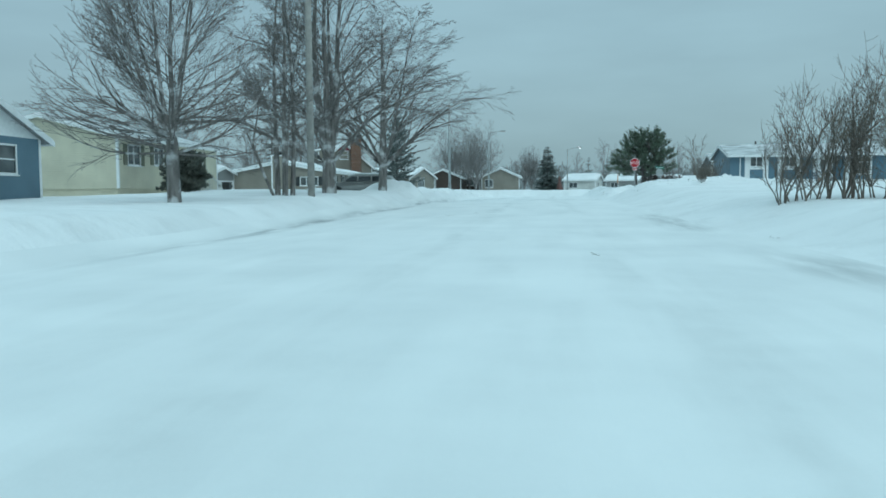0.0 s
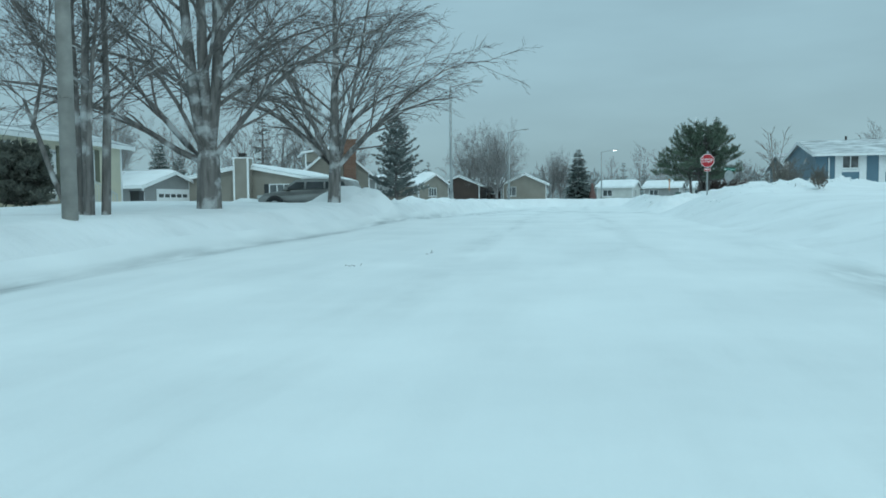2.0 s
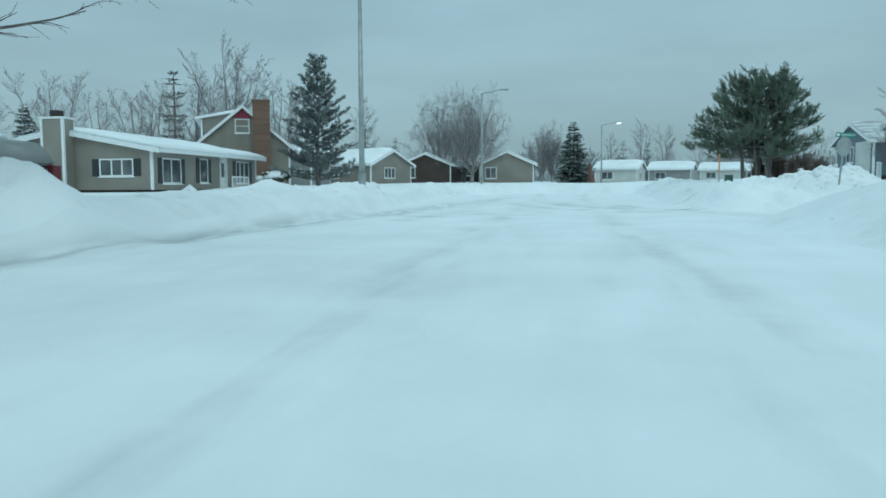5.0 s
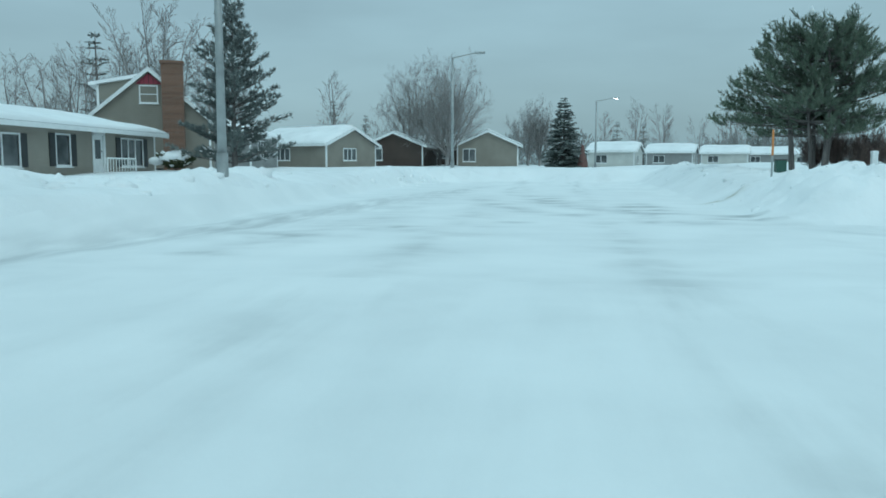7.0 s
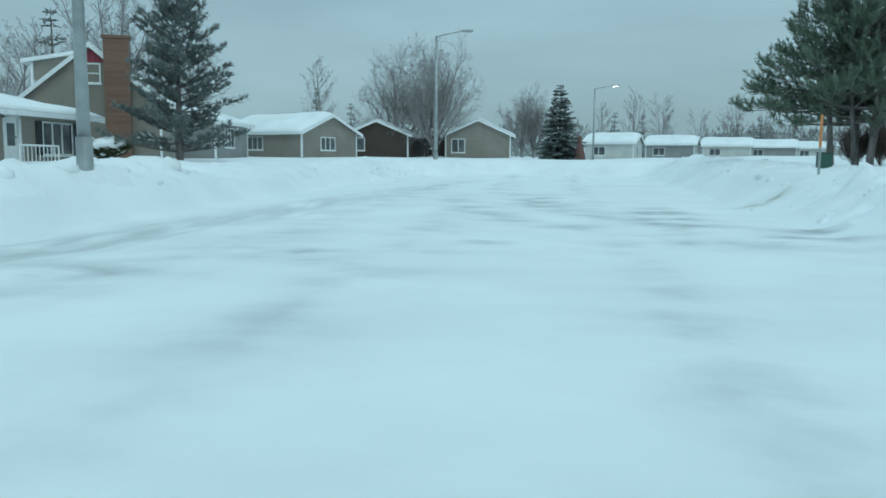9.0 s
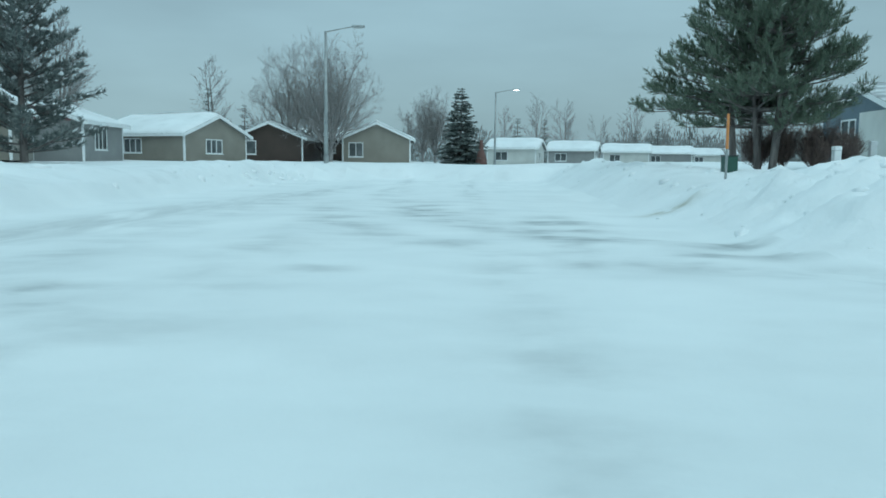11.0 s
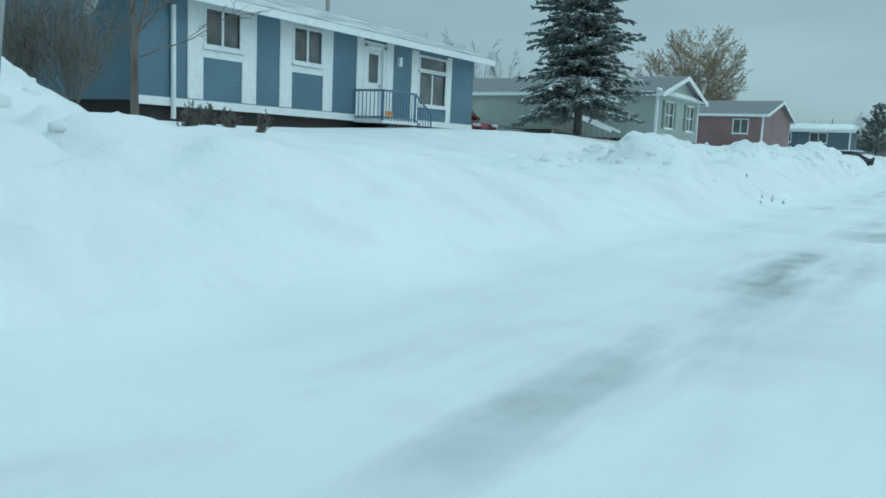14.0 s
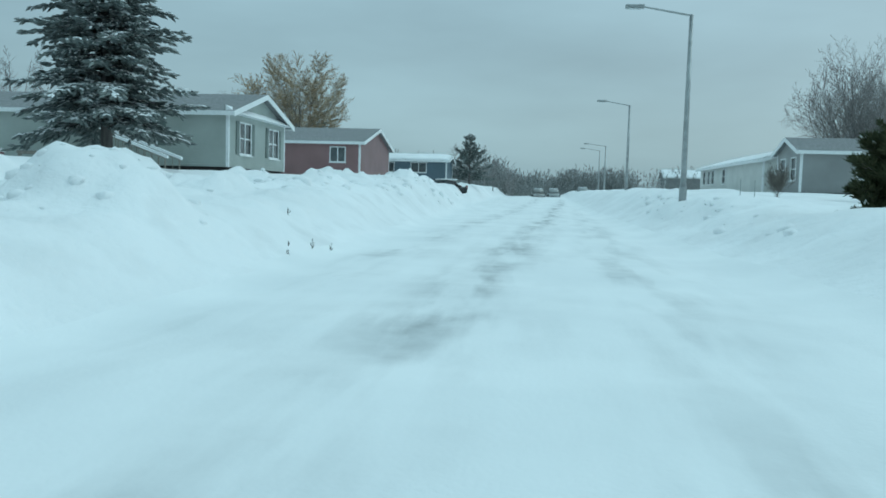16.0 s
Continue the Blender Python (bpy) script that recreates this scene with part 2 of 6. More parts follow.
def cyl(bm, a, b, r0, r1, sides=12):
    a, b = Vector(a), Vector(b)
    d = b - a
    q = d.to_track_quat("Z", "Y").to_matrix().to_4x4()
    bmesh.ops.create_cone(bm, cap_ends=True, segments=sides, radius1=r0, radius2=r1, depth=d.length,
                          matrix=Matrix.Translation((a + b) / 2) @ q)
    return bm


def prism(bm, outline, y0, y1):
    """An outline of (x, z) pushed from y0 to y1."""
    a = [bm.verts.new((x, y0, z)) for x, z in outline]
    b = [bm.verts.new((x, y1, z)) for x, z in outline]
    n = len(outline)
    bm.faces.new(a)
    bm.faces.new(b[::-1])
    for k in range(n):
        bm.faces.new((a[k], b[k], b[(k + 1) % n], a[(k + 1) % n]))
    bmesh.ops.recalc_face_normals(bm, faces=bm.faces[:])
    return bm


B = bmesh.new


def lattice(x, y, seed, cell):
    """Smooth value noise in 0..1 on numpy arrays."""
    r = np.random.RandomState(seed).rand(256, 256)
    u, v = x / cell, y / cell
    i, j = np.floor(u).astype(int), np.floor(v).astype(int)
    f, g = u - i, v - j
    f, g = f * f * (3 - 2 * f), g * g * (3 - 2 * g)
    i0, j0, i1, j1 = i % 256, j % 256, (i + 1) % 256, (j + 1) % 256
    return (r[i0, j0] * (1 - f) + r[i1, j0] * f) * (1 - g) + (r[i0, j1] * (1 - f) + r[i1, j1] * f) * g


def smooth(a, b, v):
    t = np.clip((v - a) / (b - a), 0, 1)
    return t * t * (3 - 2 * t)


# ---------------------------------------------------------------- the snow-covered ground
def road_level(x, y):
    za = np.interp(y, [-60, 0, 20, 30, 45, 53, 60, 72, 90, 120, 220], [-0.95, -0.79, -0.50, -0.31, -0.1, -0.09, -0.08, -0.02, 0.15, 0.5, 0.7])
    zb = np.interp(x, [8, 12, 16, 20, 33, 60, 80, 130, 220], [-0.1, -0.2, -0.28, -0.27, -0.33, -0.3, -0.2, 0.5, 0.9])
    k = smooth(9, 13, x) * smooth(52, 55, y) * (1 - smooth(64, 70, y))
    far = smooth(40, 60, x)
    return za * (1 - k) * (1 - far) + zb * (k + far - k * far)


def west_edge(y):
    return np.interp(y, [45, 53, 57, 62, 72, 90], [-0.4, -0.1, 0.0, -0.2, -0.9, -1.0])


def off_road(x, y):
    """Metres outside the ploughed ways; below zero on them. Also which way it is."""
    da = np.maximum(west_edge(y) - x, x - (10.0 + 0.7 * smooth(58, 66, y)))
    da = np.maximum(da, y - (93.0 + 1.5 * np.sin(x * 0.45)))
    db = np.maximum(np.maximum(55.3 - y, y - (61.45 + 0.045 * np.clip(x - 27, 0, 60))), 8 - x)
    k = 1.6
    h = np.clip(0.5 + 0.5 * (db - da) / k, 0, 1)
    d = db * (1 - h) + da * h - k * h * (1 - h)
    return d, db < da


def scrape_line(y):
    """Where the plough's blade left its edge along the west side."""
    return np.interp(y, [-6, 45, 54.6, 59.5, 64, 69, 78, 90], [0.0, -0.02, 0.2, 0.75, 1.2, 1.5, 2.3, 3.2])


def lawn_level(x, y):
    west = np.interp(y, [-40, 0, 23, 29, 35, 44, 70, 85, 112, 135, 220], [-0.2, 0.0, 0.12, 0.32, 0.46, 0.66, 0.60, 0.82, 1.2, 1.45, 1.8])
    se = np.interp(y, [-40, 0, 20, 34, 45, 52], [0.0, 0.1, 0.12, 0.35, 0.82, 0.9])
    se = se * (1 - smooth(18, 45, x)) + np.interp(x, [18, 48, 66, 120, 200], [0.8, 0.85, 1.25, 1.5, 2.0]) * smooth(18, 45, x)
    ne_x = np.interp(x, [12, 20, 24, 36, 45, 55, 75, 100, 200], [0.85, 0.98, 1.02, 1.35, 1.45, 1.55, 1.55, 1.9, 2.4])
    ne_y = np.interp(y, [60, 66, 71, 90, 120, 150, 220], [-0.9, -0.65, -0.05, 0.0, 0.25, 0.45, 0.8])
    ne = ne_x + ne_y * (1 - 0.6 * smooth(40, 60, x))
    ne = ne + np.maximum(0.75 + 0.006 * (y - 70) - ne, 0) * (1 - smooth(16.5, 24, x))
    kn = smooth(56, 60, y)
    east = se * (1 - kn) + ne * kn
    kw = smooth(2, 8, x)
    return west * (1 - kw) + east * kw


MOUNDS = (  # x, y, across x, across y, height
    (16.6, 67.9, 1.1, 1.2, 0.22), (13.6, 69.6, 1.2, 1.6, 0.04), (13.9, 65.6, 1.2, 1.3, 0.22), (15.6, 63.3, 0.9, 0.8, -0.22), (12.8, 71.8, 2.0, 3.2, -0.27), (-2.3, 57.5, 0.7, 1.6, 0.22), (-2.2, 52.0, 0.6, 1.0, 0.16), (-2.0, 67.0, 0.7, 1.4, 0.2),
    (16.5, 50.2, 3.2, 1.5, 0.45), (14.6, 47.6, 2.2, 2.6, 0.30), (21.5, 50.5, 3.0, 1.5, 0.3),
    (-2.65, 45.9, 1.15, 0.75, 0.78), (-7.3, 47.0, 0.5, 0.5, 0.34), (-1.1, 45.8, 1.1, 0.9, 0.3), (-6.6, 45.4, 2.3, 1.5, -0.42), (-1.0, 62.2, 0.5, 2.0, 0.36), (48.0, 53.6, 4.0, 0.6, 0.22), (-1.5, 26.3, 0.8, 3.0, 0.16), (-2.4, 66.5, 0.8, 1.2, 0.10), (-3.2, 71.0, 0.9, 1.2, 0.14),
    (31.75, 66.05, 0.6, 0.6, 0.45), (33.2, 68.2, 0.9, 0.6, 0.3), (27.2, 65.4, 0.9, 0.8, 0.25), (30.6, 65.2, 0.8, 0.8, 0.3),
    (44.0, 65.5, 2.2, 1.3, 0.45), (52.1, 66.7, 1.8, 1.0, 0.5), (58.2, 64.6, 1.8, 1.0, 0.5), (64.0, 64.4, 2.4, 1.2, 0.45), (74.0, 63.6, 3.5, 1.2, 0.5),
    (37.2, 51.0, 4.2, 2.6, -0.5), (58.0, 50.0, 4.0, 1.2, 0.25), (12.6, 86.0, 1.2, 5.0, 0.25), (-1.6, 84.0, 0.9, 6.0, 0.2),
)


def ground_level(x, y):
    x, y = np.asarray(x, float), np.asarray(y, float)
    d, _ = off_road(x, y)
    wide = 0.8 + 0.5 * smooth(2, 6, x) + 1.7 * smooth(8, 10, x) * (1 - smooth(54, 56, y)) + 0.25 * (1 - smooth(0, 2, x)) * (1 - smooth(40, 58, y))
    wide -= 0.4 * (1 - smooth(0, 2, x)) * smooth(54, 58, y) * (1 - smooth(72, 80, y))
    wide += 0.55 * smooth(22, 30, x) * (1 - smooth(56, 58, y)) + 0.55 * smooth(9, 12, x) * smooth(58, 60, y)
    k = smooth(-0.25, wide, d)
    k = 0.15 * smooth(-0.2, 3.0, d) + 0.85 * k
    z = road_level(x, y) * (1 - k) + lawn_level(x, y) * k
    rough_bank = smooth(0.2, 1.4, d) * (1 - smooth(4.0, 7.5, d))
    z += 0.16 * rough_bank * (1 - smooth(2.5, 5.0, d)) * (0.3 + lattice(x, y, 3, 2.3)) * np.where(x < 2, smooth(54, 60, y), smooth(40, 52, y + 0.6 * np.maximum(x - 12, 0)))
    lump = np.zeros_like(z)
    for mx, my, sx, sy, h in MOUNDS:
        g = h * np.exp(-((x - mx) / sx) ** 2 - ((y - my) / sy) ** 2)
        z += g
        lump += g
    for mx, my, sx, sy, h in ((16.2, 66.9, 1.75, 1.6, 0.53), (29.45, 63.85, 1.05, 0.95, 0.6), (36.5, 65.6, 1.6, 1.0, 0.3), (40.5, 66.2, 1.2, 0.9, 0.35)):
        g = h * np.exp(-(((x - mx) / sx) ** 2 + ((y - my) / sy) ** 2) ** 2)
        z += g
        lump += 0.6 * g
    chunk = np.clip(lump * 1.6, 0, 1) + (0.35 + 0.3 * smooth(30, 36, x)) * rough_bank * np.where(x < 2, smooth(54, 61, y), smooth(45, 56, y))
    chunk = np.maximum(chunk, 1.2 * smooth(0.1, 0.9, d) * np.exp(-((x - 13.9) / 3.2) ** 4 - ((y - 65.3) / 4.6) ** 4))
    z += chunk * (0.5 * np.abs(lattice(x, y, 5, 0.9) - 0.5) - 0.12 + 0.42 * np.abs(lattice(x + 0.3 * y, y, 6, 0.5) - 0.5) - 0.1
                  + 0.2 * (lattice(x - 0.4 * y, y + 0.3 * x, 16, 0.27) - 0.5))
    z += 0.22 * (lattice(x, y, 7, 9.0) - 0.5) * smooth(2, 8, d) + 0.10 * (lattice(x, y, 8, 3.1) - 0.5) * k
    z += (1 - k) * (0.05 * (lattice(x, y * 0.25, 9, 0.9) - 0.5) + 0.04 * (lattice(x * 0.3, y, 10, 0.8) - 0.5) * smooth(50, 56, y))
    ledge = scrape_line(y) - 0.12 + 0.3 * (lattice(y, y * 0, 18, 3.0) - 0.5)
    z += 0.09 * (1 - smooth(ledge - 0.16, ledge + 0.04, x)) * smooth(-1.4, -0.6, x) * smooth(14, 24, y) * (1 - smooth(70, 84, y)) * (0.3 + 0.7 * lattice(y, x, 19, 4.0))
    return z


def gz(x, y):
    return float(ground_level(np.array([x]), np.array([y]))[0])


def steps(*runs):
    out = []
    for a, b, s in runs:
        out += list(np.arange(a, b, s))
    return np.array(out + [runs[-1][1]])


GX = steps((-900, -200, 60), (-200, -60, 12), (-60, -10, 2.5), (-10, -4, 0.6), (-4, -2, 0.24), (-2, 0.8, 0.15), (0.8, 11.5, 0.24), (11.5, 18.5, 0.13), (18.5, 28, 0.28), (28, 31, 0.16), (31, 40, 0.3), (40, 60, 0.6), (60, 130, 1.6), (130, 300, 12), (300, 900, 60))
GY = steps((-400, -60, 40), (-60, -6, 5), (-6, 40, 0.4), (40, 54, 0.28), (54, 62, 0.24), (62, 70.5, 0.13), (70.5, 72, 0.25), (72, 100, 0.9), (100, 160, 2.5), (160, 300, 12), (300, 1000, 70))
gxx, gyy = np.meshgrid(GX, GY, indexing="ij")
gzz = ground_level(gxx, gyy)
cd, cross = off_road(gxx, gyy)
scrape_x = scrape_line(gyy)
scrape_w = 0.24 + 0.34 * smooth(48, 62, gyy)
edge = np.exp(-((gxx - scrape_x + 0.25 * (lattice(gyy, gyy * 0, 12, 6.0) - 0.5)) / scrape_w) ** 2) * smooth(4, 20, gyy) * (1 - smooth(72, 90, gyy)) * (0.35 + 0.65 * lattice(gyy, gxx, 13, 2.5)) * (1 - 0.35 * smooth(48, 62, gyy))
edge = np.maximum(1.0 * edge, 0.6 * np.exp(-((gxx - 9.7) / 0.5) ** 2) * smooth(2, 8, gyy) * (1 - smooth(24, 34, gyy)) * lattice(gyy, gxx, 14, 2.5))
lane = np.exp(-((gyy - 59.15 + 0.04 * (gxx - 28)) / 0.42) ** 2) + 0.35 * np.exp(-((gyy - 57.1 + 0.03 * (gxx - 28)) / 0.4) ** 2) + 0.5 * np.exp(-((gyy - 61.3 + 0.03 * (gxx - 25)) / 0.45) ** 2)
ring = np.hypot(gxx - 15.3, gyy - 71.3)
turn = (np.exp(-((ring - 9.2) / 0.55) ** 2) + 0.6 * np.exp(-((ring - 11.2) / 0.5) ** 2)) * (gxx < 17) * (gyy < 74)
ahead = 0.5 * np.exp(-((gxx - 2.6) / 0.7) ** 2) + 0.35 * np.exp(-((gxx - 5.0) / 0.5) ** 2)
inside = smooth(0.1, -0.9, cd)
wear = inside * np.where(cross & (gxx > 12), 0.12 + 0.85 * lane * smooth(10, 20, gxx) * (1 - 0.65 * np.exp(-((gxx - 24.6) / 1.3) ** 2)), 0.0)
crossing = smooth(53, 57, gyy) * (1 - smooth(78, 92, gyy)) * (1 - smooth(14, 19, gxx))
wear = np.maximum(wear, inside * crossing * np.clip(0.07 + 0.75 * turn + 0.6 * ahead, 0, 1))
wear = np.maximum(wear, inside * (0.10 + (0.1 + 0.2 * smooth(26, 34, gyy)) * (np.exp(-((gxx - 7.4) / 0.32) ** 2) + np.exp(-((gxx - 4.6) / 0.32) ** 2))))
for wx, wy, sx, sy, wk in ((5.8, 73.9, 1.0, 0.9, 0.9), (8.5, 64.6, 0.9, 0.7, 1.0), (12.0, 72.6, 0.8, 0.6, 0.6), (3.8, 59.6, 0.9, 0.6, 0.9), (2.1, 58.4, 0.9, 0.6, 0.9),
                           (10.3, 63.7, 0.8, 0.4, 0.7), (11.1, 62.7, 1.1, 0.4, 1.0), (11.9, 61.6, 1.5, 0.4, 0.9), (8.6, 67.5, 0.8, 1.2, 0.7), (5.0, 66.5, 0.8, 1.6, 0.6), (27.2, 59.1, 1.3, 0.42, 0.9), (33.0, 59.05, 3.0, 0.3, 0.75), (29.0, 60.9, 4.0, 0.16, 0.5), (31.0, 57.4, 3.0, 0.2, 0.35),
                           (7.0, 68.5, 0.6, 1.3, 0.8), (8.4, 63.5, 0.3, 0.6, 0.9), (9.7, 62.7, 0.4, 0.3, 0.8), (5.8, 70.9, 0.3, 1.1, 0.9), (2.5, 68.6, 0.6, 0.7, 0.7), (5.6, 61.4, 0.5, 0.5, 0.5), (3.7, 59.6, 0.4, 0.4, 0.9), (2.0, 55.6, 0.4, 0.3, 0.5), (8.6, 65.3, 0.5, 1.0, 0.8), (6.7, 69.5, 0.6, 1.1, 0.7), (8.2, 64.1, 0.3, 0.6, 0.6), (10.4, 63.9, 0.4, 0.3, 0.8), (8.2, 62.2, 0.3, 0.7, 0.5), (9.5, 61.9, 0.3, 0.3, 0.6), (7.5, 66.5, 0.3, 0.3, 0.8), (11.6, 61.8, 0.5, 0.3, 0.8), (12.4, 62.1, 0.3, 0.3, 0.8), (16.9, 59.8, 0.3, 0.3, 0.7), (15.1, 59.9, 0.3, 0.3, 0.7)):
    wear = np.maximum(wear, 1.3 * wk * smooth(0.6, -0.2, cd) * np.exp(-((gxx - wx) / sx) ** 2 - ((gyy - wy) / sy) ** 2))
wear = wear * (1 - 0.9 * np.exp(-((gxx - 13.0) / 0.8) ** 2) * (gyy > 53) * (gyy < 64))
dirt = sum(np.exp(-(((gxx - a) / b) ** 2 + ((gyy - c) / d_) ** 2)) for a, c, b, d_ in ((11.1, 69.5, 0.45, 0.4),))
nx, ny = gxx.shape


def sheet(name, mask, material, label, category):
    """The part of the ground whose cells the mask picks."""
    used = -np.ones(nx * ny, int)
    cells = np.argwhere(mask)
    q = np.stack([cells[:, 0] * ny + cells[:, 1], (cells[:, 0] + 1) * ny + cells[:, 1], (cells[:, 0] + 1) * ny + cells[:, 1] + 1, cells[:, 0] * ny + cells[:, 1] + 1], 1)
    ids = np.unique(q)
    used[ids] = np.arange(len(ids))
    pts = np.stack([gxx.ravel()[ids], gyy.ravel()[ids], gzz.ravel()[ids]], 1)
    ob = raw_part(name, pts.tolist(), used[q].tolist(), material, smooth=True)
    a = ob.data.attributes.new("wear", "FLOAT", "POINT")
    a.data.foreach_set("value", np.clip(wear.ravel()[ids], 0, 1).astype(np.float32))
    a = ob.data.attributes.new("edge", "FLOAT", "POINT")
    a.data.foreach_set("value", np.clip(edge.ravel()[ids], 0, 1).astype(np.float32))
    a = ob.data.attributes.new("dirt", "FLOAT", "POINT")
    a.data.foreach_set("value", np.clip(dirt.ravel()[ids], 0, 1).astype(np.float32))
    return tagged(ob, label, category, kind="structure")


mx_, my_ = (gxx[:-1, :-1] + gxx[1:, 1:]) / 2, (gyy[:-1, :-1] + gyy[1:, 1:]) / 2
md, mcross = off_road(mx_, my_)
mcross = mcross & (mx_ > 13)
mid_way = (my_ > 53.5) & (my_ < 80) & (mx_ <= 13)
onway = (md < 0.25) & (my_ > -60) & (my_ < 160) & (mx_ < 200)
sheet("ground", ~onway, SNOW, "deep white snow over lawns and ploughed banks", "snow")
sheet("road_1", onway & ~mcross & ~mid_way, ROAD_A, "street under packed snow with a scraped edge", "road")
sheet("road_2", onway & mcross, ROAD_B, "cross street with packed snow and icy tyre streaks", "road")
sheet("road_3", onway & mid_way, ROAD_C, "crossing with packed snow and scattered icy patches", "road")

# ---------------------------------------------------------------- houses
def wall_panel(bm, length, height, holes, thick, m):
    """A wall from 0 to length, outer face in y = 0, with rectangular holes (u0, v0, u1, v1)."""
    us = sorted({0.0, length, *[h[0] for h in holes], *[h[2] for h in holes]})
    vs = sorted({0.0, height, *[h[1] for h in holes], *[h[3] for h in holes]})
    pt = {}

    def at(i, j, y):
        if (i, j, y) not in pt:
            pt[i, j, y] = bm.verts.new(m @ Vector((us[i], y, vs[j])))
        return pt[i, j, y]

    def solid(i, j):
        if not (0 <= i < len(us) - 1 and 0 <= j < len(vs) - 1):
            return False
        cu, cv = (us[i] + us[i + 1]) / 2, (vs[j] + vs[j + 1]) / 2
        return not any(h[0] < cu < h[2] and h[1] < cv < h[3] for h in holes)

    for i in range(len(us) - 1):
        for j in range(len(vs) - 1):
            if not solid(i, j):
                continue
            ring = ((i, j), (i + 1, j), (i + 1, j + 1), (i, j + 1))
            bm.faces.new([at(a, b, 0.0) for a, b in ring])
            bm.faces.new([at(a, b, thick) for a, b in ring[::-1]])
            for k, (di, dj) in enumerate(((0, -1), (1, 0), (0, 1), (-1, 0))):
                if not solid(i + di, j + dj):
                    p, q = ring[k], ring[(k + 1) % 4]
                    bm.faces.new((at(*p, thick), at(*q, thick), at(*q, 0.0), at(*p, 0.0)))
    bmesh.ops.recalc_face_normals(bm, faces=bm.faces[:])


def window(parent, m, u0, v0, u1, v1, cols=1, rows=1, frame_w=0.07, trim=None, sill=True):
    """A window in a wall: frame, bars and panes, with its own trim."""
    bm = B()
    f = frame_w
    box(bm, u0 - f, -0.035, v0 - f, u1 + f, 0.08, v0)
    box(bm, u0 - f, -0.035, v1, u1 + f, 0.08, v1 + f)
    box(bm, u0 - f, -0.035, v0, u0, 0.08, v1)
    box(bm, u1, -0.035, v0, u1 + f, 0.08, v1)
    for k in range(1, cols):
        u = u0 + (u1 - u0) * k / cols
        box(bm, u - 0.03, -0.01, v0, u + 0.03, 0.07, v1)
    for k in range(1, rows):
        v = v0 + (v1 - v0) * k / rows
        box(bm, u0, -0.008, v - 0.025, u1, 0.065, v + 0.025)
    bmesh.ops.transform(bm, matrix=m, verts=bm.verts[:])
    w = part("window", bm, trim or WHITE, parent)
    for a in range(cols):
        for b in range(rows):
            bm = B()
            box(bm, u0 + (u1 - u0) * a / cols, 0.03, v0 + (v1 - v0) * b / rows, u0 + (u1 - u0) * (a + 1) / cols, 0.045, v0 + (v1 - v0) * (b + 1) / rows)
            bmesh.ops.transform(bm, matrix=m, verts=bm.verts[:])
            part("pane", bm, GLASS, w)
    if sill:
        bm = B()
        box(bm, u0 - f - 0.04, -0.09, v0 - f - 0.05, u1 + f + 0.04, 0.02, v0 - f)
        bmesh.ops.transform(bm, matrix=m, verts=bm.verts[:])
        part("sill", bm, trim or WHITE, w)
    return w


def slab(parent, m, name, u0, v0, u1, v1, material, proud=0.03, label="", bevel=0.0):
    bm = B()
    box(bm, u0, -proud, v0, u1, 0.01, v1, bevel)
    bmesh.ops.transform(bm, matrix=m, verts=bm.verts[:])
    return part(name, bm, material, parent, label)


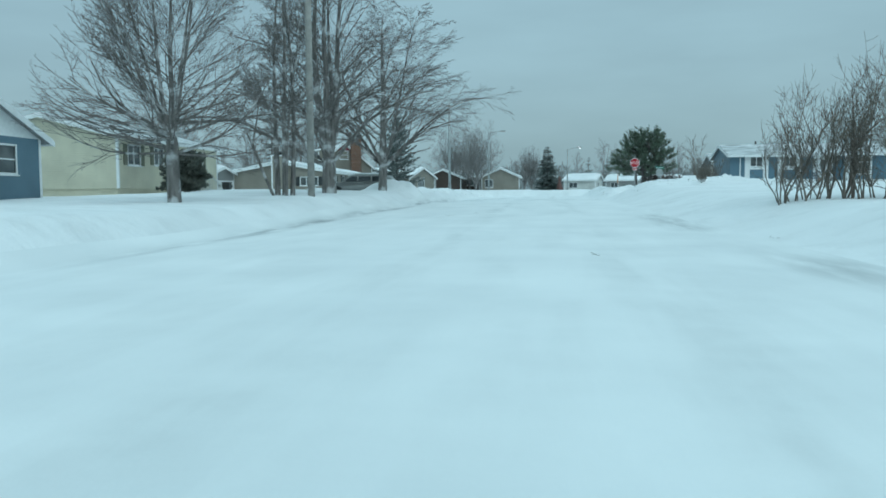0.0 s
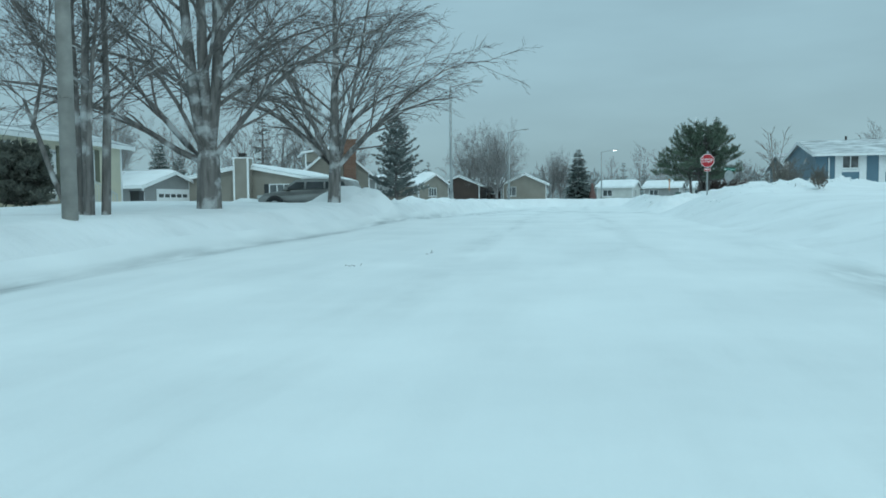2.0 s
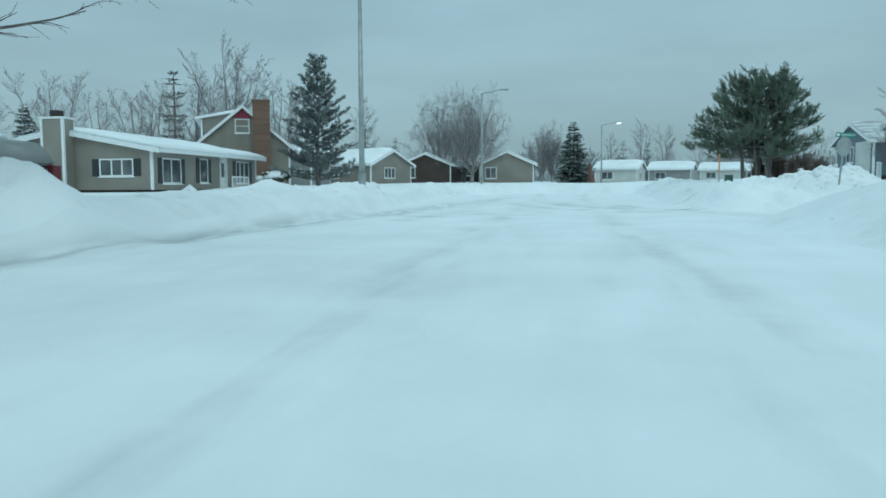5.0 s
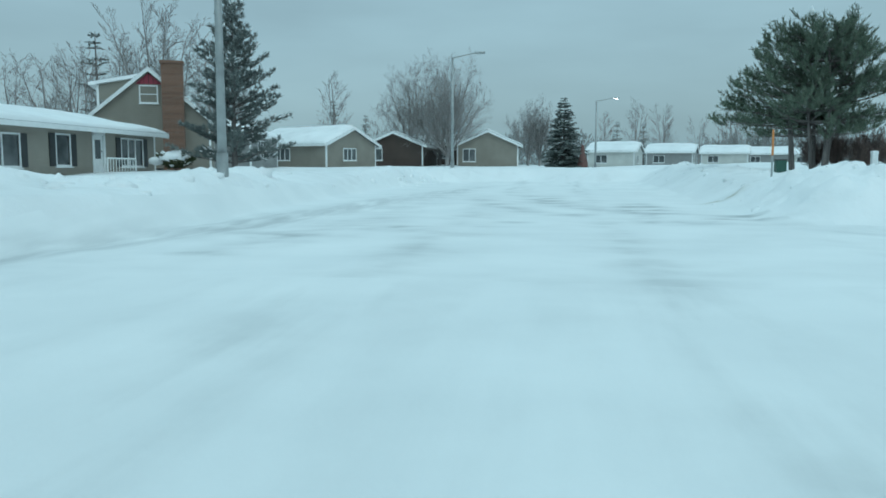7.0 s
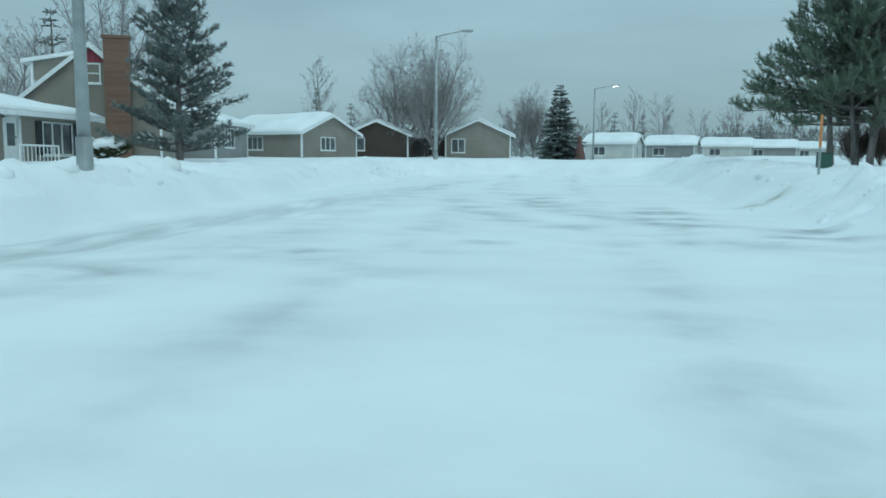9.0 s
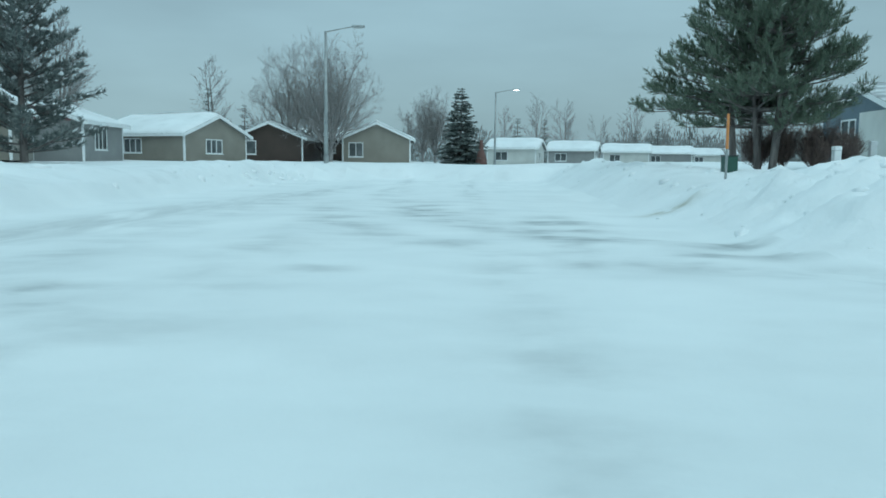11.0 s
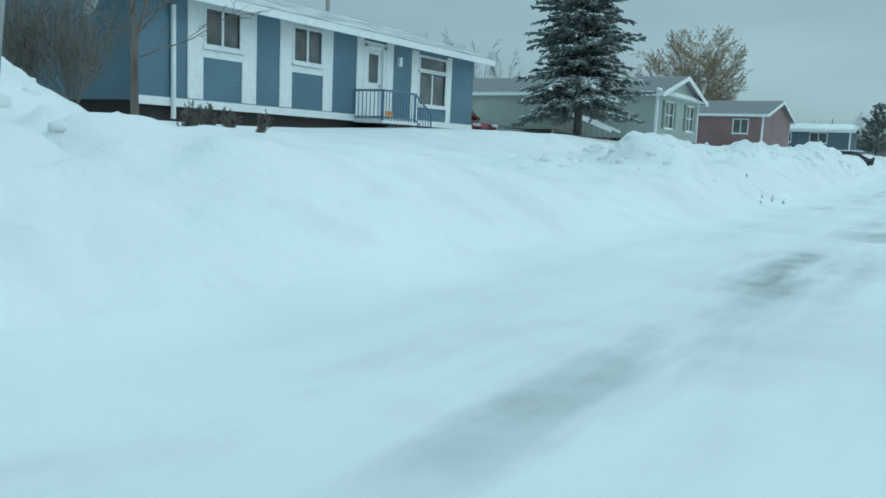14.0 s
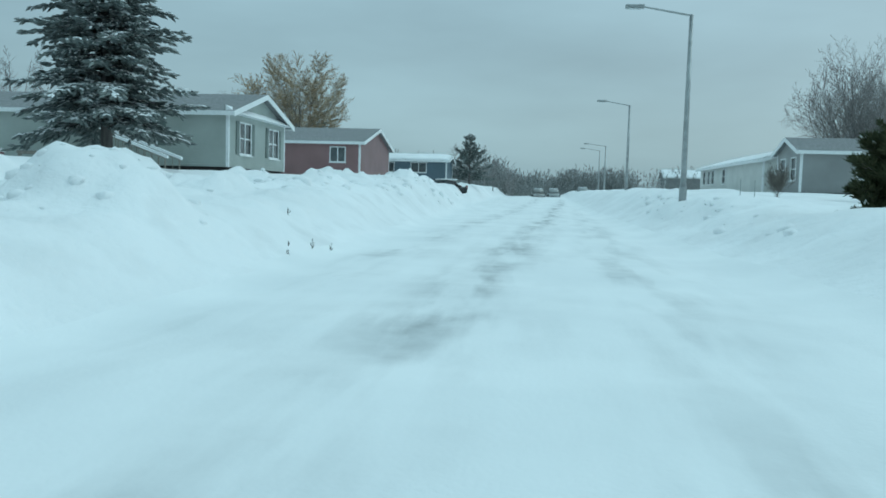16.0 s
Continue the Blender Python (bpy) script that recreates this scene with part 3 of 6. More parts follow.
def house(name, m, L, D, H, rise, siding, label, wins=(), doors=(), roof=SHINGLE, snow=0.14, over=0.4, gable=0.35,
          shutters=None, skirt=0.45, trim=True, group="houses", end_mat=None, snow_back=True, cover=ROOFSNOW, skirt_mat=SKIRT):
    """A gabled house. Its long front runs along x in y = 0 and looks to -y, the ridge runs along x; z = 0 is the foot of the siding.
    wins: (side, u0, v0, u1, v1, columns, rows); doors: (side, u0, u1, height)."""
    h = thing(name, m, label, "house", group)
    T = 0.18
    sides = {"front": (L, Matrix.Identity(4)), "back": (L, pose(L, D, 0, 0, 0, 180)),
             "left": (D, pose(0, D, 0, 0, 0, -90)), "right": (D, pose(L, 0, 0, 0, 0, 90))}
    for side, (ln, mm) in sides.items():
        holes = [(w[1], w[2], w[3], w[4]) for w in wins if w[0] == side and w[4] < H] + [(d[1], 0.02, d[2], d[3]) for d in doors if d[0] == side]
        bm = B()
        inset = Matrix.Identity(4)
        if side in ("left", "right"):
            wall_panel(bm, ln, H, holes, T, mm)
            tri = [(0, H), (ln, H), (ln / 2, H + rise)]
            g = B()
            prism(g, tri, 0, T)
            bmesh.ops.transform(g, matrix=mm, verts=g.verts[:])
            part("gable", g, end_mat or siding, h)
        else:
            wall_panel(bm, ln - 2 * T, H, [(a - T, b, c - T, d) for a, b, c, d in holes], T, mm @ pose(T, 0, 0))
        part("wall", bm, siding, h)
        for w in wins:
            if w[0] == side:
                window(h, mm, *w[1:5], cols=w[5], rows=w[6])
                if shutters:
                    for a in (w[1] - 0.07 - 0.36, w[3] + 0.07):
                        slab(h, mm, "shutter", a, w[2] - 0.06, a + 0.36, w[4] + 0.06, shutters, 0.04)
        for d in doors:
            if d[0] == side:
                bm = B()
                box(bm, d[1] + 0.06, 0.05, 0.03, d[2] - 0.06, 0.1, d[3] - 0.06)
                bmesh.ops.transform(bm, matrix=mm, verts=bm.verts[:])
                dr = part("door", bm, WHITE, h)
                bm = B()
                for a in ((d[1] - 0.08, 0.0, d[1] + 0.06, d[3]), (d[2] - 0.06, 0.0, d[2] + 0.08, d[3]), (d[1] - 0.08, d[3] - 0.06, d[2] + 0.08, d[3] + 0.08)):
                    box(bm, a[0], -0.03, a[1], a[2], 0.12, a[3])
                bmesh.ops.transform(bm, matrix=mm, verts=bm.verts[:])
                part("door_frame", bm, WHITE, dr)
                bm = B()
                w2 = (d[2] - d[1]) / 2
                box(bm, d[1] + w2 - 0.2, 0.035, d[3] - 1.05, d[1] + w2 + 0.2, 0.06, d[3] - 0.25)
                bmesh.ops.transform(bm, matrix=mm, verts=bm.verts[:])
                part("pane", bm, GLASS, dr)
                bm = B()
                cyl(bm, (d[2] - 0.16, 0.06, 0.98), (d[2] - 0.16, 0.0, 0.98), 0.03, 0.035, 10)
                bmesh.ops.transform(bm, matrix=mm, verts=bm.verts[:])
                part("door_handle", bm, GALV, dr)
    if trim:
        for a, b in ((0, 0), (L, 0), (0, D), (L, D)):
            bm = B()
            box(bm, a - (0.02 if a == 0 else 0.1), b - (0.02 if b == 0 else 0.1), 0.0, a + (0.1 if a == 0 else 0.02), b + (0.1 if b == 0 else 0.02), H)
            part("corner_board", bm, WHITE, h)
    if skirt:
        bm = B()
        box(bm, 0.12, 0.12, -1.6, L - 0.12, D - 0.12, -0.004)
        part("skirting", bm, skirt_mat, h)
    g0, g1 = gable if isinstance(gable, tuple) else (gable, gable)
    # roof: two slopes, each a slab of its own, with boards along the eaves and the gables
    s = rise / (D / 2)
    e = H - over * s
    t = 0.14
    for sgn, nm in ((0, "roof"), (1, "roof")):
        out = [(-over, e), (D / 2, H + rise), (D / 2, H + rise + t), (-over, e + t)]
        if sgn:
            out = [(D - a, b) for a, b in out]
        bm = B()
        prism(bm, out, -g0, L + g1)
        bmesh.ops.transform(bm, matrix=pose(0, 0, 0, 0, 0, 90) @ Matrix.Diagonal((1, -1, 1, 1)), verts=bm.verts[:])
        bmesh.ops.recalc_face_normals(bm, faces=bm.faces[:])
        r = part("roof", bm, roof, h)
        bm = B()
        y = -over if not sgn else D + over
        box(bm, -g0, y - 0.025, e - 0.06, L + g1, y + 0.025, e + t - 0.012)
        part("fascia", bm, WHITE, r)
        for gx in (-g0, L + g1):
            bo = [(-over, e - 0.10), (D / 2, H + rise - 0.10), (D / 2, H + rise + t - 0.01), (-over, e + t - 0.01)]
            if sgn:
                bo = [(D - a, b) for a, b in bo]
            bm = B()
            prism(bm, bo, gx - 0.025, gx + 0.025)
            bmesh.ops.transform(bm, matrix=pose(0, 0, 0, 0, 0, 90) @ Matrix.Diagonal((1, -1, 1, 1)), verts=bm.verts[:])
            bmesh.ops.recalc_face_normals(bm, faces=bm.faces[:])
            part("barge_board", bm, WHITE, r)
        if snow and (snow_back or not sgn):
            # a soft, uneven blanket of snow on the slope
            nu, nv = max(8, int(L / 0.45)), 12
            vs, fs = [], []
            rs = np.random.RandomState(int(L * 100) + sgn)
            ph = rs.rand(4) * 6
            for lay in (0, 1):
                for i in range(nu + 1):
                    for j in range(nv + 1):
                        u = -g0 + (L + g0 + g1) * i / nu
                        q = j / nv
                        a = -over - 0.03 + q * (D / 2 + over + 0.03)
                        zz = e + t + (a + over) * s + 0.004
                        edge = min(1, min(i, nu - i) / 1.5, (j + 0.55) / 1.6)
                        bulge = snow * (0.62 + 0.1 * math.sin(u * 0.7 + ph[0]) + 0.1 * math.sin(a * 2.3 + u * 0.5 + ph[1]) + 0.05 * math.sin(u * 3.7 + ph[2]))
                        zz += lay * max(0.012, bulge * edge ** 0.5)
                        vs.append((u, D - a if sgn else a, zz))
            row = nv + 1
            base = (nu + 1) * row
            for i in range(nu):
                for j in range(nv):
                    a = base + i * row + j
                    fs.append((a, a + row, a + row + 1, a + 1))
            for i in range(nu):
                for j in (0, nv):
                    a = i * row + j
                    fs.append((a, a + row, base + a + row, base + a))
            for j in range(nv):
                for i in (0, nu):
                    a = i * row + j
                    fs.append((a, a + 1, base + a + 1, base + a))
            raw_part("roof_snow", vs, fs, cover, h, True, "blanket of white snow on the roof" if cover is ROOFSNOW else "thin dusting of snow on grey shingles")
    return h, sides


def railing(parent, p0, p1, height=0.9, n=9, material=WHITE, mat_post=None):
    """A straight railing between two feet: rails and balusters."""
    p0, p1 = Vector(p0), Vector(p1)
    up = Vector((0, 0, height))
    bm = B()
    cyl(bm, p0 + up, p1 + up, 0.035, 0.035, 8)
    rail = part("handrail", bm, material, parent)
    bm = B()
    cyl(bm, p0 + up * 0.12, p1 + up * 0.12, 0.022, 0.022, 8)
    part("lower_rail", bm, material, parent)
    for k in range(n + 1):
        a = p0.lerp(p1, k / n)
        bm = B()
        w = 0.035 if k in (0, n) else 0.017
        cyl(bm, a, a + up, w, w, 6)
        part("post" if k in (0, n) else "baluster", bm, mat_post or material, parent)
    return rail


# the blue bungalow on the corner
bx, by, bz = 22.85, 72.7, 1.42
blue, sides = house("blue_bungalow", pose(bx, by, bz), 13.25, 6.6, 2.36, 0.95, BLUE,
                    "blue-sided bungalow with white panels and a snow-dusted roof", skirt=0.5, snow=0.05, over=0.55, gable=(0.3, 0.5), trim=False, cover=DUSTED,
                    wins=(("front", 1.77, 1.36, 2.75, 2.13, 2, 1), ("front", 4.55, 1.32, 5.55, 2.12, 2, 1),
                          ("front", 10.05, 1.7, 11.5, 2.04, 1, 1), ("front", 10.05, 0.62, 11.5, 1.58, 2, 1)),
                    doors=(("front", 7.4, 8.25, 2.1),))
I4 = pose(-0.45, 0, 0)
for u0, u1, w0, w1, sill in ((1.72, 3.72, 2.22, 3.2, 1.36), (4.5, 6.45, 5.0, 6.0, 1.32)):
    slab(blue, I4, "panel", u0, 0.12, w0 - 0.08, 2.26, WHITE, 0.03, "white vertical panel")
    slab(blue, I4, "panel", w1 + 0.08, 0.12, u1, 2.26, WHITE, 0.03, "white vertical panel")
    slab(blue, I4, "sill_board", w0 - 0.08, sill - 0.3, w1 + 0.08, sill - 0.13, WHITE, 0.028)
    slab(blue, I4, "head_board", w0 - 0.08, 2.2, w1 + 0.08, 2.26, WHITE, 0.028)
slab(blue, I4, "panel", 7.45, 0.1, 7.76, 2.26, WHITE, 0.03, "white vertical panel")
slab(blue, I4, "panel", 8.79, 0.1, 9.12, 2.26, WHITE, 0.03, "white vertical panel")
slab(blue, I4, "panel", 10.05, 0.0, 10.42, 2.2, WHITE, 0.03, "white vertical panel")
slab(blue, I4, "panel", 12.03, 0.0, 12.3, 2.2, WHITE, 0.03, "white vertical panel")
slab(blue, I4, "base_board", 0.45, -0.08, 13.7, 0.10, WHITE, 0.035, "white board along the foot")
bm = B()
cyl(bm, (0.86, -0.07, -0.35), (0.86, -0.07, 2.05), 0.055, 0.055, 8)
part("downspout", bm, WHITE, blue, "white downspout")
bm = B()
box(bm, 8.87, -0.12, 1.62, 9.01, 0.0, 1.9, 0.02)
part("porch_lamp", bm, WHITE, blue, "white wall lamp")
bm = B()
cyl(bm, (3.0, 3.3, 3.1), (3.0, 3.3, 3.75), 0.07, 0.07, 10)
part("vent_pipe", bm, SKIRT, blue)
# dish on the gable wall
bm = B()
bmesh.ops.create_uvsphere(bm, u_segments=16, v_segments=8, radius=0.3)
for v in bm.verts:
    v.co.z *= 0.22
bmesh.ops.delete(bm, geom=[v for v in bm.verts if v.co.z > 0.02], context="VERTS")
bmesh.ops.solidify(bm, geom=bm.faces[:], thickness=0.015)
dish = tagged(part("satellite_dish", bm, GALV, None, smooth=True), "grey satellite dish on the gable wall", "satellite dish")
dish.matrix_basis = pose(bx - 0.42, by + 0.9, bz + 1.9, 0, -70, 0) @ Matrix.Diagonal((0.8, 0.8, 0.8, 1))
bm = B()
cyl(bm, (0, 0, -0.08), (0.12, 0, -0.42), 0.02, 0.02, 8)
part("arm", bm, GALV, dish)

# the steps and landing before its door
ent = thing("porch_steps", pose(bx + 6.95, by - 1.03, bz - 0.22) @ Matrix.Diagonal((0.78, 0.78, 0.86, 1)), "blue wooden landing with railings and snowy steps", "porch")
bm = B()
box(bm, 0, 0, 0.12, 1.9, 1.3, 0.24, 0.02)
part("landing", bm, WHITE, ent)
bm = B()
box(bm, 0.05, 0.03, 0.24, 1.85, 1.25, 0.34, 0.04)
part("snow_cover", bm, ROOFSNOW, ent)
BLUERAIL = mat_plain("blue_rail_paint", (0.10, 0.17, 0.25), 0.5)
railing(ent, (0.02, 0.0, 0.2), (1.9, 0.0, 0.2), 0.95, 11, BLUERAIL)
railing(ent, (0.02, 1.3, 0.2), (0.02, 0.05, 0.2), 0.95, 7, BLUERAIL)
railing(ent, (1.95, 0.0, 0.2), (3.0, 0.0, -0.4), 0.95, 6, BLUERAIL)
for k in range(4):
    bm = B()
    box(bm, 1.9 + 0.27 * k, 0.05, -0.02 - 0.15 * k, 2.2 + 0.27 * k, 1.25, 0.06 - 0.15 * k, 0.015)
    part("step", bm, WHITE, ent)
bm = B()
for px_, pw in ((0.1, 0.14), (0.27, 0.1), (0.4, 0.1)):
    box(bm, px_, -0.06, 0.36, px_ + pw, -0.03, 0.5)
part("tape", bm, ORANGE, ent, "orange warning tape on the railing")

bh, bhs = house("blue_house", pose(24.6, 86.2, 1.35), 11, 6.4, 2.15, 1.15, BLUEB, "blue-grey house with a snow-striped roof behind the bungalow", snow=0.06, cover=DUSTED,
      wins=(("front", 3.2, 0.9, 4.2, 1.8, 2, 1), ("left", 2.0, 0.9, 3.2, 1.8, 2, 1)), doors=(("front", 6.0, 6.9, 2.0),))
slab(bh, bhs["left"][1], "entry_panel", 3.6, 0.0, 6.1, 2.1, PALE, 0.05, "pale boarded entry wall")

# sage mini-home with its gable to the street
g_house, gs = house("sage_bungalow", pose(52.0, 71.5, 1.6) @ pose(0, 0, 0, 0, 0, 90) @ pose(0, -7.3, 0), 16, 7.3, 2.3, 1.05, GREEN,
                    "pale sage bungalow with white trim and a gable to the street", snow=0.0, over=0.35, gable=0.4, shutters=SAGEDARK,
                    wins=(("left", 1.25, 0.65, 2.55, 1.95, 2, 2), ("left", 4.95, 0.65, 6.25, 1.95, 2, 2), ("back", 11.8, 0.9, 12.8, 2.0, 2, 1)))
bm = B()
prism(bm, [(-0.42, 0.0), (0.0, 0.0), (0.0, 0.3)], -0.3, 7.6)
bmesh.ops.transform(bm, matrix=pose(0, 0, 2.27), verts=bm.verts[:])
part("pent_roof", bm, ROOFSNOW, g_house, "snowy pent roof under the gable")

# timber deck stairs at its side
deck = thing("deck_stairs", pose(48.9, 72.45, 0.85), "grey timber stairs with railings under snow", "stairs")
bm = B()
box(bm, 0, 3.2, 1.0, 3.2, 6.5, 1.12)
part("landing", bm, WOOD, deck)
for k in range(6):
    bm = B()
    box(bm, 0, 0.3 + 0.48 * k, 0.02 + 0.17 * k, 1.2, 0.85 + 0.48 * k, 0.09 + 0.17 * k)
    part("step", bm, WOOD, deck)
railing(deck, (0, 0.3, 0.0), (0, 3.2, 1.05), 0.95, 10, WOOD)
railing(deck, (1.2, 0.3, 0.0), (1.2, 3.2, 1.05), 0.95, 10, WOOD)
for qx in (0.0, 1.2):
    bm = B()
    prism(bm, [(0.2, 0.93), (3.25, 2.02), (3.25, 2.14), (0.2, 1.05)], -0.07, 0.07)
    bmesh.ops.transform(bm, matrix=pose(qx, 0, 0, 0, 0, 90) @ Matrix.Diagonal((1, -1, 1, 1)), verts=bm.verts[:])
    bmesh.ops.recalc_face_normals(bm, faces=bm.faces[:])
    part("snow_cap", bm, ROOFSNOW, deck, "snow along the handrail")
for k, (qx, qy) in enumerate(((0.05, 3.3), (0.05, 6.4), (3.1, 3.3), (3.1, 6.4))):
    bm = B()
    box(bm, qx - 0.05, qy - 0.05, -0.6, qx + 0.05, qy + 0.05, 1.0)
    part("post", bm, WOOD, deck)

house("red_house", pose(71.6, 70.4, 1.55) @ pose(0, 0, 0, 0, 0, 90) @ pose(0, -10.0, 0), 13, 10.0, 2.4, 1.2, RED,
      "dark red house with white trim and grey roof", snow=0, over=0.35, wins=(("back", 10.98, 1.13, 11.95, 2.05, 2, 1),))
house("far_bungalow", pose(98.5, 67.8, 2.1) @ pose(0, 0, 0, 0, 0, 90) @ pose(0, -5.0, 0), 8, 5.0, 1.85, 0.5, BLUEB,
      "small dark bungalow with white windows and snowy roof", snow=0.3, wins=(("back", 1.2, 0.7, 2.6, 1.6, 2, 1), ("back", 4.4, 0.7, 5.9, 1.6, 2, 1)))
house("grey_mini_home", pose(65.4, 31.2, 1.35) @ pose(0, 0, 0, 0, 0, 90) @ pose(0, -4.3, 0), 13, 4.3, 2.25, 0.75, GREY,
      "grey mini-home with white corner boards", snow=0.0, over=0.3, gable=0.3,
      wins=(("right", 0.8, 0.7, 1.6, 1.9, 1, 2), ("right", 2.7, 0.7, 3.5, 1.9, 1, 2), ("back", 3.0, 0.8, 4.0, 1.8, 2, 1)))
house("white_mini_home", pose(93.5, 44.0, 1.4) @ pose(0, 0, 0, 0, 0, 180), 20, 4.6, 2.1, 0.7, PALE,
      "long pale mini-home with a white roof", snow=0.12,
      wins=tuple(("front", u, 0.75, u + 0.9, 1.8, 1, 2) for u in (1.2, 3.0, 4.6, 8.6)))
house("small_far_house", pose(160, 29.0, 2.4) @ pose(0, 0, 0, 0, 0, 90) @ pose(0, -6, 0), 8, 6.0, 2.2, 1.2, GREY,
      "small grey house far down the street", snow=0.12, wins=(("right", 1.0, 0.8, 2.2, 1.8, 2, 1),))

# the west side of the straight street
y_house, ys = house("yellow_bungalow", pose(-14.6, 37.4, 0.78) @ pose(0, 0, 0, 0, 0, 90), 12.0, 8.0, 2.62, 1.05, YELLOW,
                    "pale yellow bungalow with olive shutters", snow=0.06, over=0.5, shutters=OLIVE, cover=DUSTED, skirt_mat=YELLOW,
                    wins=(("front", 0.95, 1.25, 2.15, 2.2, 2, 1), ("front", 3.7, 1.35, 4.7, 2.2, 2, 1), ("front", 7.7, 0.95, 9.8, 2.25, 4, 1)),
                    doors=(("front", 6.3, 7.15, 2.05),))
fs_ = thing("front_steps", pose(-14.55, 43.4, 0.5), "pale wooden front steps with railings", "steps")
bm = B()
box(bm, 0.02, 0.0, 0.0, 1.3, 1.7, 0.3, 0.02)
part("landing", bm, WOOD, fs_)
railing(fs_, (1.3, 0.0, 0.25), (1.3, 1.7, 0.25), 0.9, 9, PALE)
railing(fs_, (0.05, 1.7, 0.25), (1.3, 1.7, 0.25), 0.9, 6, PALE)
railing(fs_, (1.3, 1.75, 0.25), (1.3, 3.4, -0.3), 0.9, 8, PALE)

bn = thing("bin", pose(-14.2, 50.0, 0.42), "dark grey wheeled bin beside the yellow bungalow", "bin")
bm = B()
box(bm, -0.24, -0.24, -0.2, 0.24, 0.24, 0.85, 0.03)
for v in bm.verts:
    if v.co.z < 0.3:
        v.co.x, v.co.y = v.co.x * 0.85, v.co.y * 0.85
part("body", bm, SHUTTER, bn)
bm = B()
box(bm, -0.27, -0.28, 0.85, 0.27, 0.26, 0.91, 0.02)
part("lid", bm, SHUTTER, bn)

house("blue_gabled_house", pose(-25.3, 21.4, 0.25), 12.0, 8.0, 2.35, 1.75, BLUE, "blue-sided house with a white gable and snowy roof",
      snow=0.16, wins=(("right", 5.0, 1.0, 6.5, 2.0, 1, 2),), end_mat=WHITE)

be, bs = house("taupe_bungalow", pose(-12.8, 69.8, 0.72) @ pose(0, 0, 0, 0, 0, 90), 12.5, 9.0, 1.9, 0.85, BEIGE,
               "taupe bungalow with black shutters under a thick snowy roof", snow=0.26, over=0.55, shutters=SHUTTER,
               wins=(("front", 0.95, 0.35, 2.7, 1.46, 2, 1), ("front", 4.85, 0.4, 5.7, 1.56, 1, 1), ("front", 9.5, 0.4, 11.3, 1.56, 3, 1),
                     ("left", 6.4, 0.7, 8.0, 1.4, 3, 1)),
               doors=(("front", 7.35, 8.15, 1.72),))
bm = B()
box(bm, -0.85, 3.9, 0.0, -0.02, 5.0, 3.3, 0.02)
sc = part("side_chimney", bm, BEIGE, be, "taupe boxed chimney")
for cy in (3.86, 4.92):
    bm = B()
    box(bm, -0.89, cy, 0.0, -0.77, cy + 0.12, 3.32)
    part("corner_board", bm, WHITE, sc)
bm = B()
box(bm, -0.93, 3.82, 3.304, 0.0, 5.08, 3.4, 0.015)
part("top_board", bm, WHITE, sc)
bm = B()
box(bm, -0.62, 4.2, 3.404, -0.28, 4.7, 3.72, 0.02)
part("chimney_cap", bm, SKIRT, be)
dp = thing("door_rail", pose(-12.75, 76.6, 0.55), "low white railing beside a front door", "railing")
railing(dp, (0.9, 0.0, 0.0), (0.9, 2.2, 0.0), 0.85, 10, WHITE)

ch, cs = house("gabled_house", pose(-15.85, 87.6, 1.0) @ pose(0, 0, 0, 0, 0, 113) @ pose(0, -3.2, 0), 9.0, 6.4, 2.7, 2.7, BEIGE,
               "tall taupe gabled house with a brick chimney", snow=0.1, over=0.5, gable=0.3, skirt=0.3,
               wins=(("left", 2.75, 3.65, 3.6, 4.5, 1, 2),))
bm = B()
box(bm, -0.72, 1.35, -1.2, -0.005, 2.5, 5.85, 0.02)
box(bm, -0.78, 1.29, 5.7, -0.01, 2.56, 5.86, 0.015)
part("chimney", bm, BRICK, ch, "tall brown brick chimney")
bm = B()
prism(bm, [(2.5, 4.62), (3.9, 4.62), (3.2, 5.24)], -0.03, 0.0)
bmesh.ops.transform(bm, matrix=pose(0, 6.4, 0, 0, 0, -90), verts=bm.verts[:])
part("gable_panel", bm, PINK, ch, "crimson boards in the gable top")
for gx in (2.72, 2.96, 3.2, 3.44, 3.68):
    bm = B()
    box(bm, gx - 0.012, -0.038, 4.62, gx + 0.012, -0.031, 5.2 - abs(gx - 3.2) * 0.9)
    bmesh.ops.transform(bm, matrix=pose(0, 6.4, 0, 0, 0, -90), verts=bm.verts[:])
    part("batten", bm, SKIRT, ch)
bm = B()
prism(bm, [(3.7, 3.8), (6.0, 3.8), (6.0, 4.6), (3.7, 5.1)], 0.9, 6.5)
bmesh.ops.transform(bm, matrix=pose(0, 0, 0, 0, 0, 90) @ Matrix.Diagonal((1, -1, 1, 1)), verts=bm.verts[:])
bmesh.ops.recalc_face_normals(bm, faces=bm.faces[:])
dm = part("dormer", bm, BEIGE, ch, "taupe dormer")
bm = B()
box(bm, 0.8, 5.9, 3.2, 0.92, 6.02, 4.6)
part("corner_board", bm, WHITE, dm)
bm = B()
prism(bm, [(3.3, 5.15), (6.4, 4.55), (6.4, 4.72), (3.3, 5.35)], 0.6, 6.8)
bmesh.ops.transform(bm, matrix=pose(0, 0, 0, 0, 0, 90) @ Matrix.Diagonal((1, -1, 1, 1)), verts=bm.verts[:])
bmesh.ops.recalc_face_normals(bm, faces=bm.faces[:])
part("dormer_roof", bm, ROOFSNOW, dm, "snowy dormer roof")
house("grey_house", pose(-15.2, 100.5, 1.0) @ pose(0, 0, 0, 0, 0, 90), 5.5, 7.0, 2.4, 1.2, GREY, "grey house with a red-brown gable behind the spruce", snow=0.2,
      wins=(("front", 1.5, 0.8, 3.0, 2.0, 3, 1),), end_mat=RED)

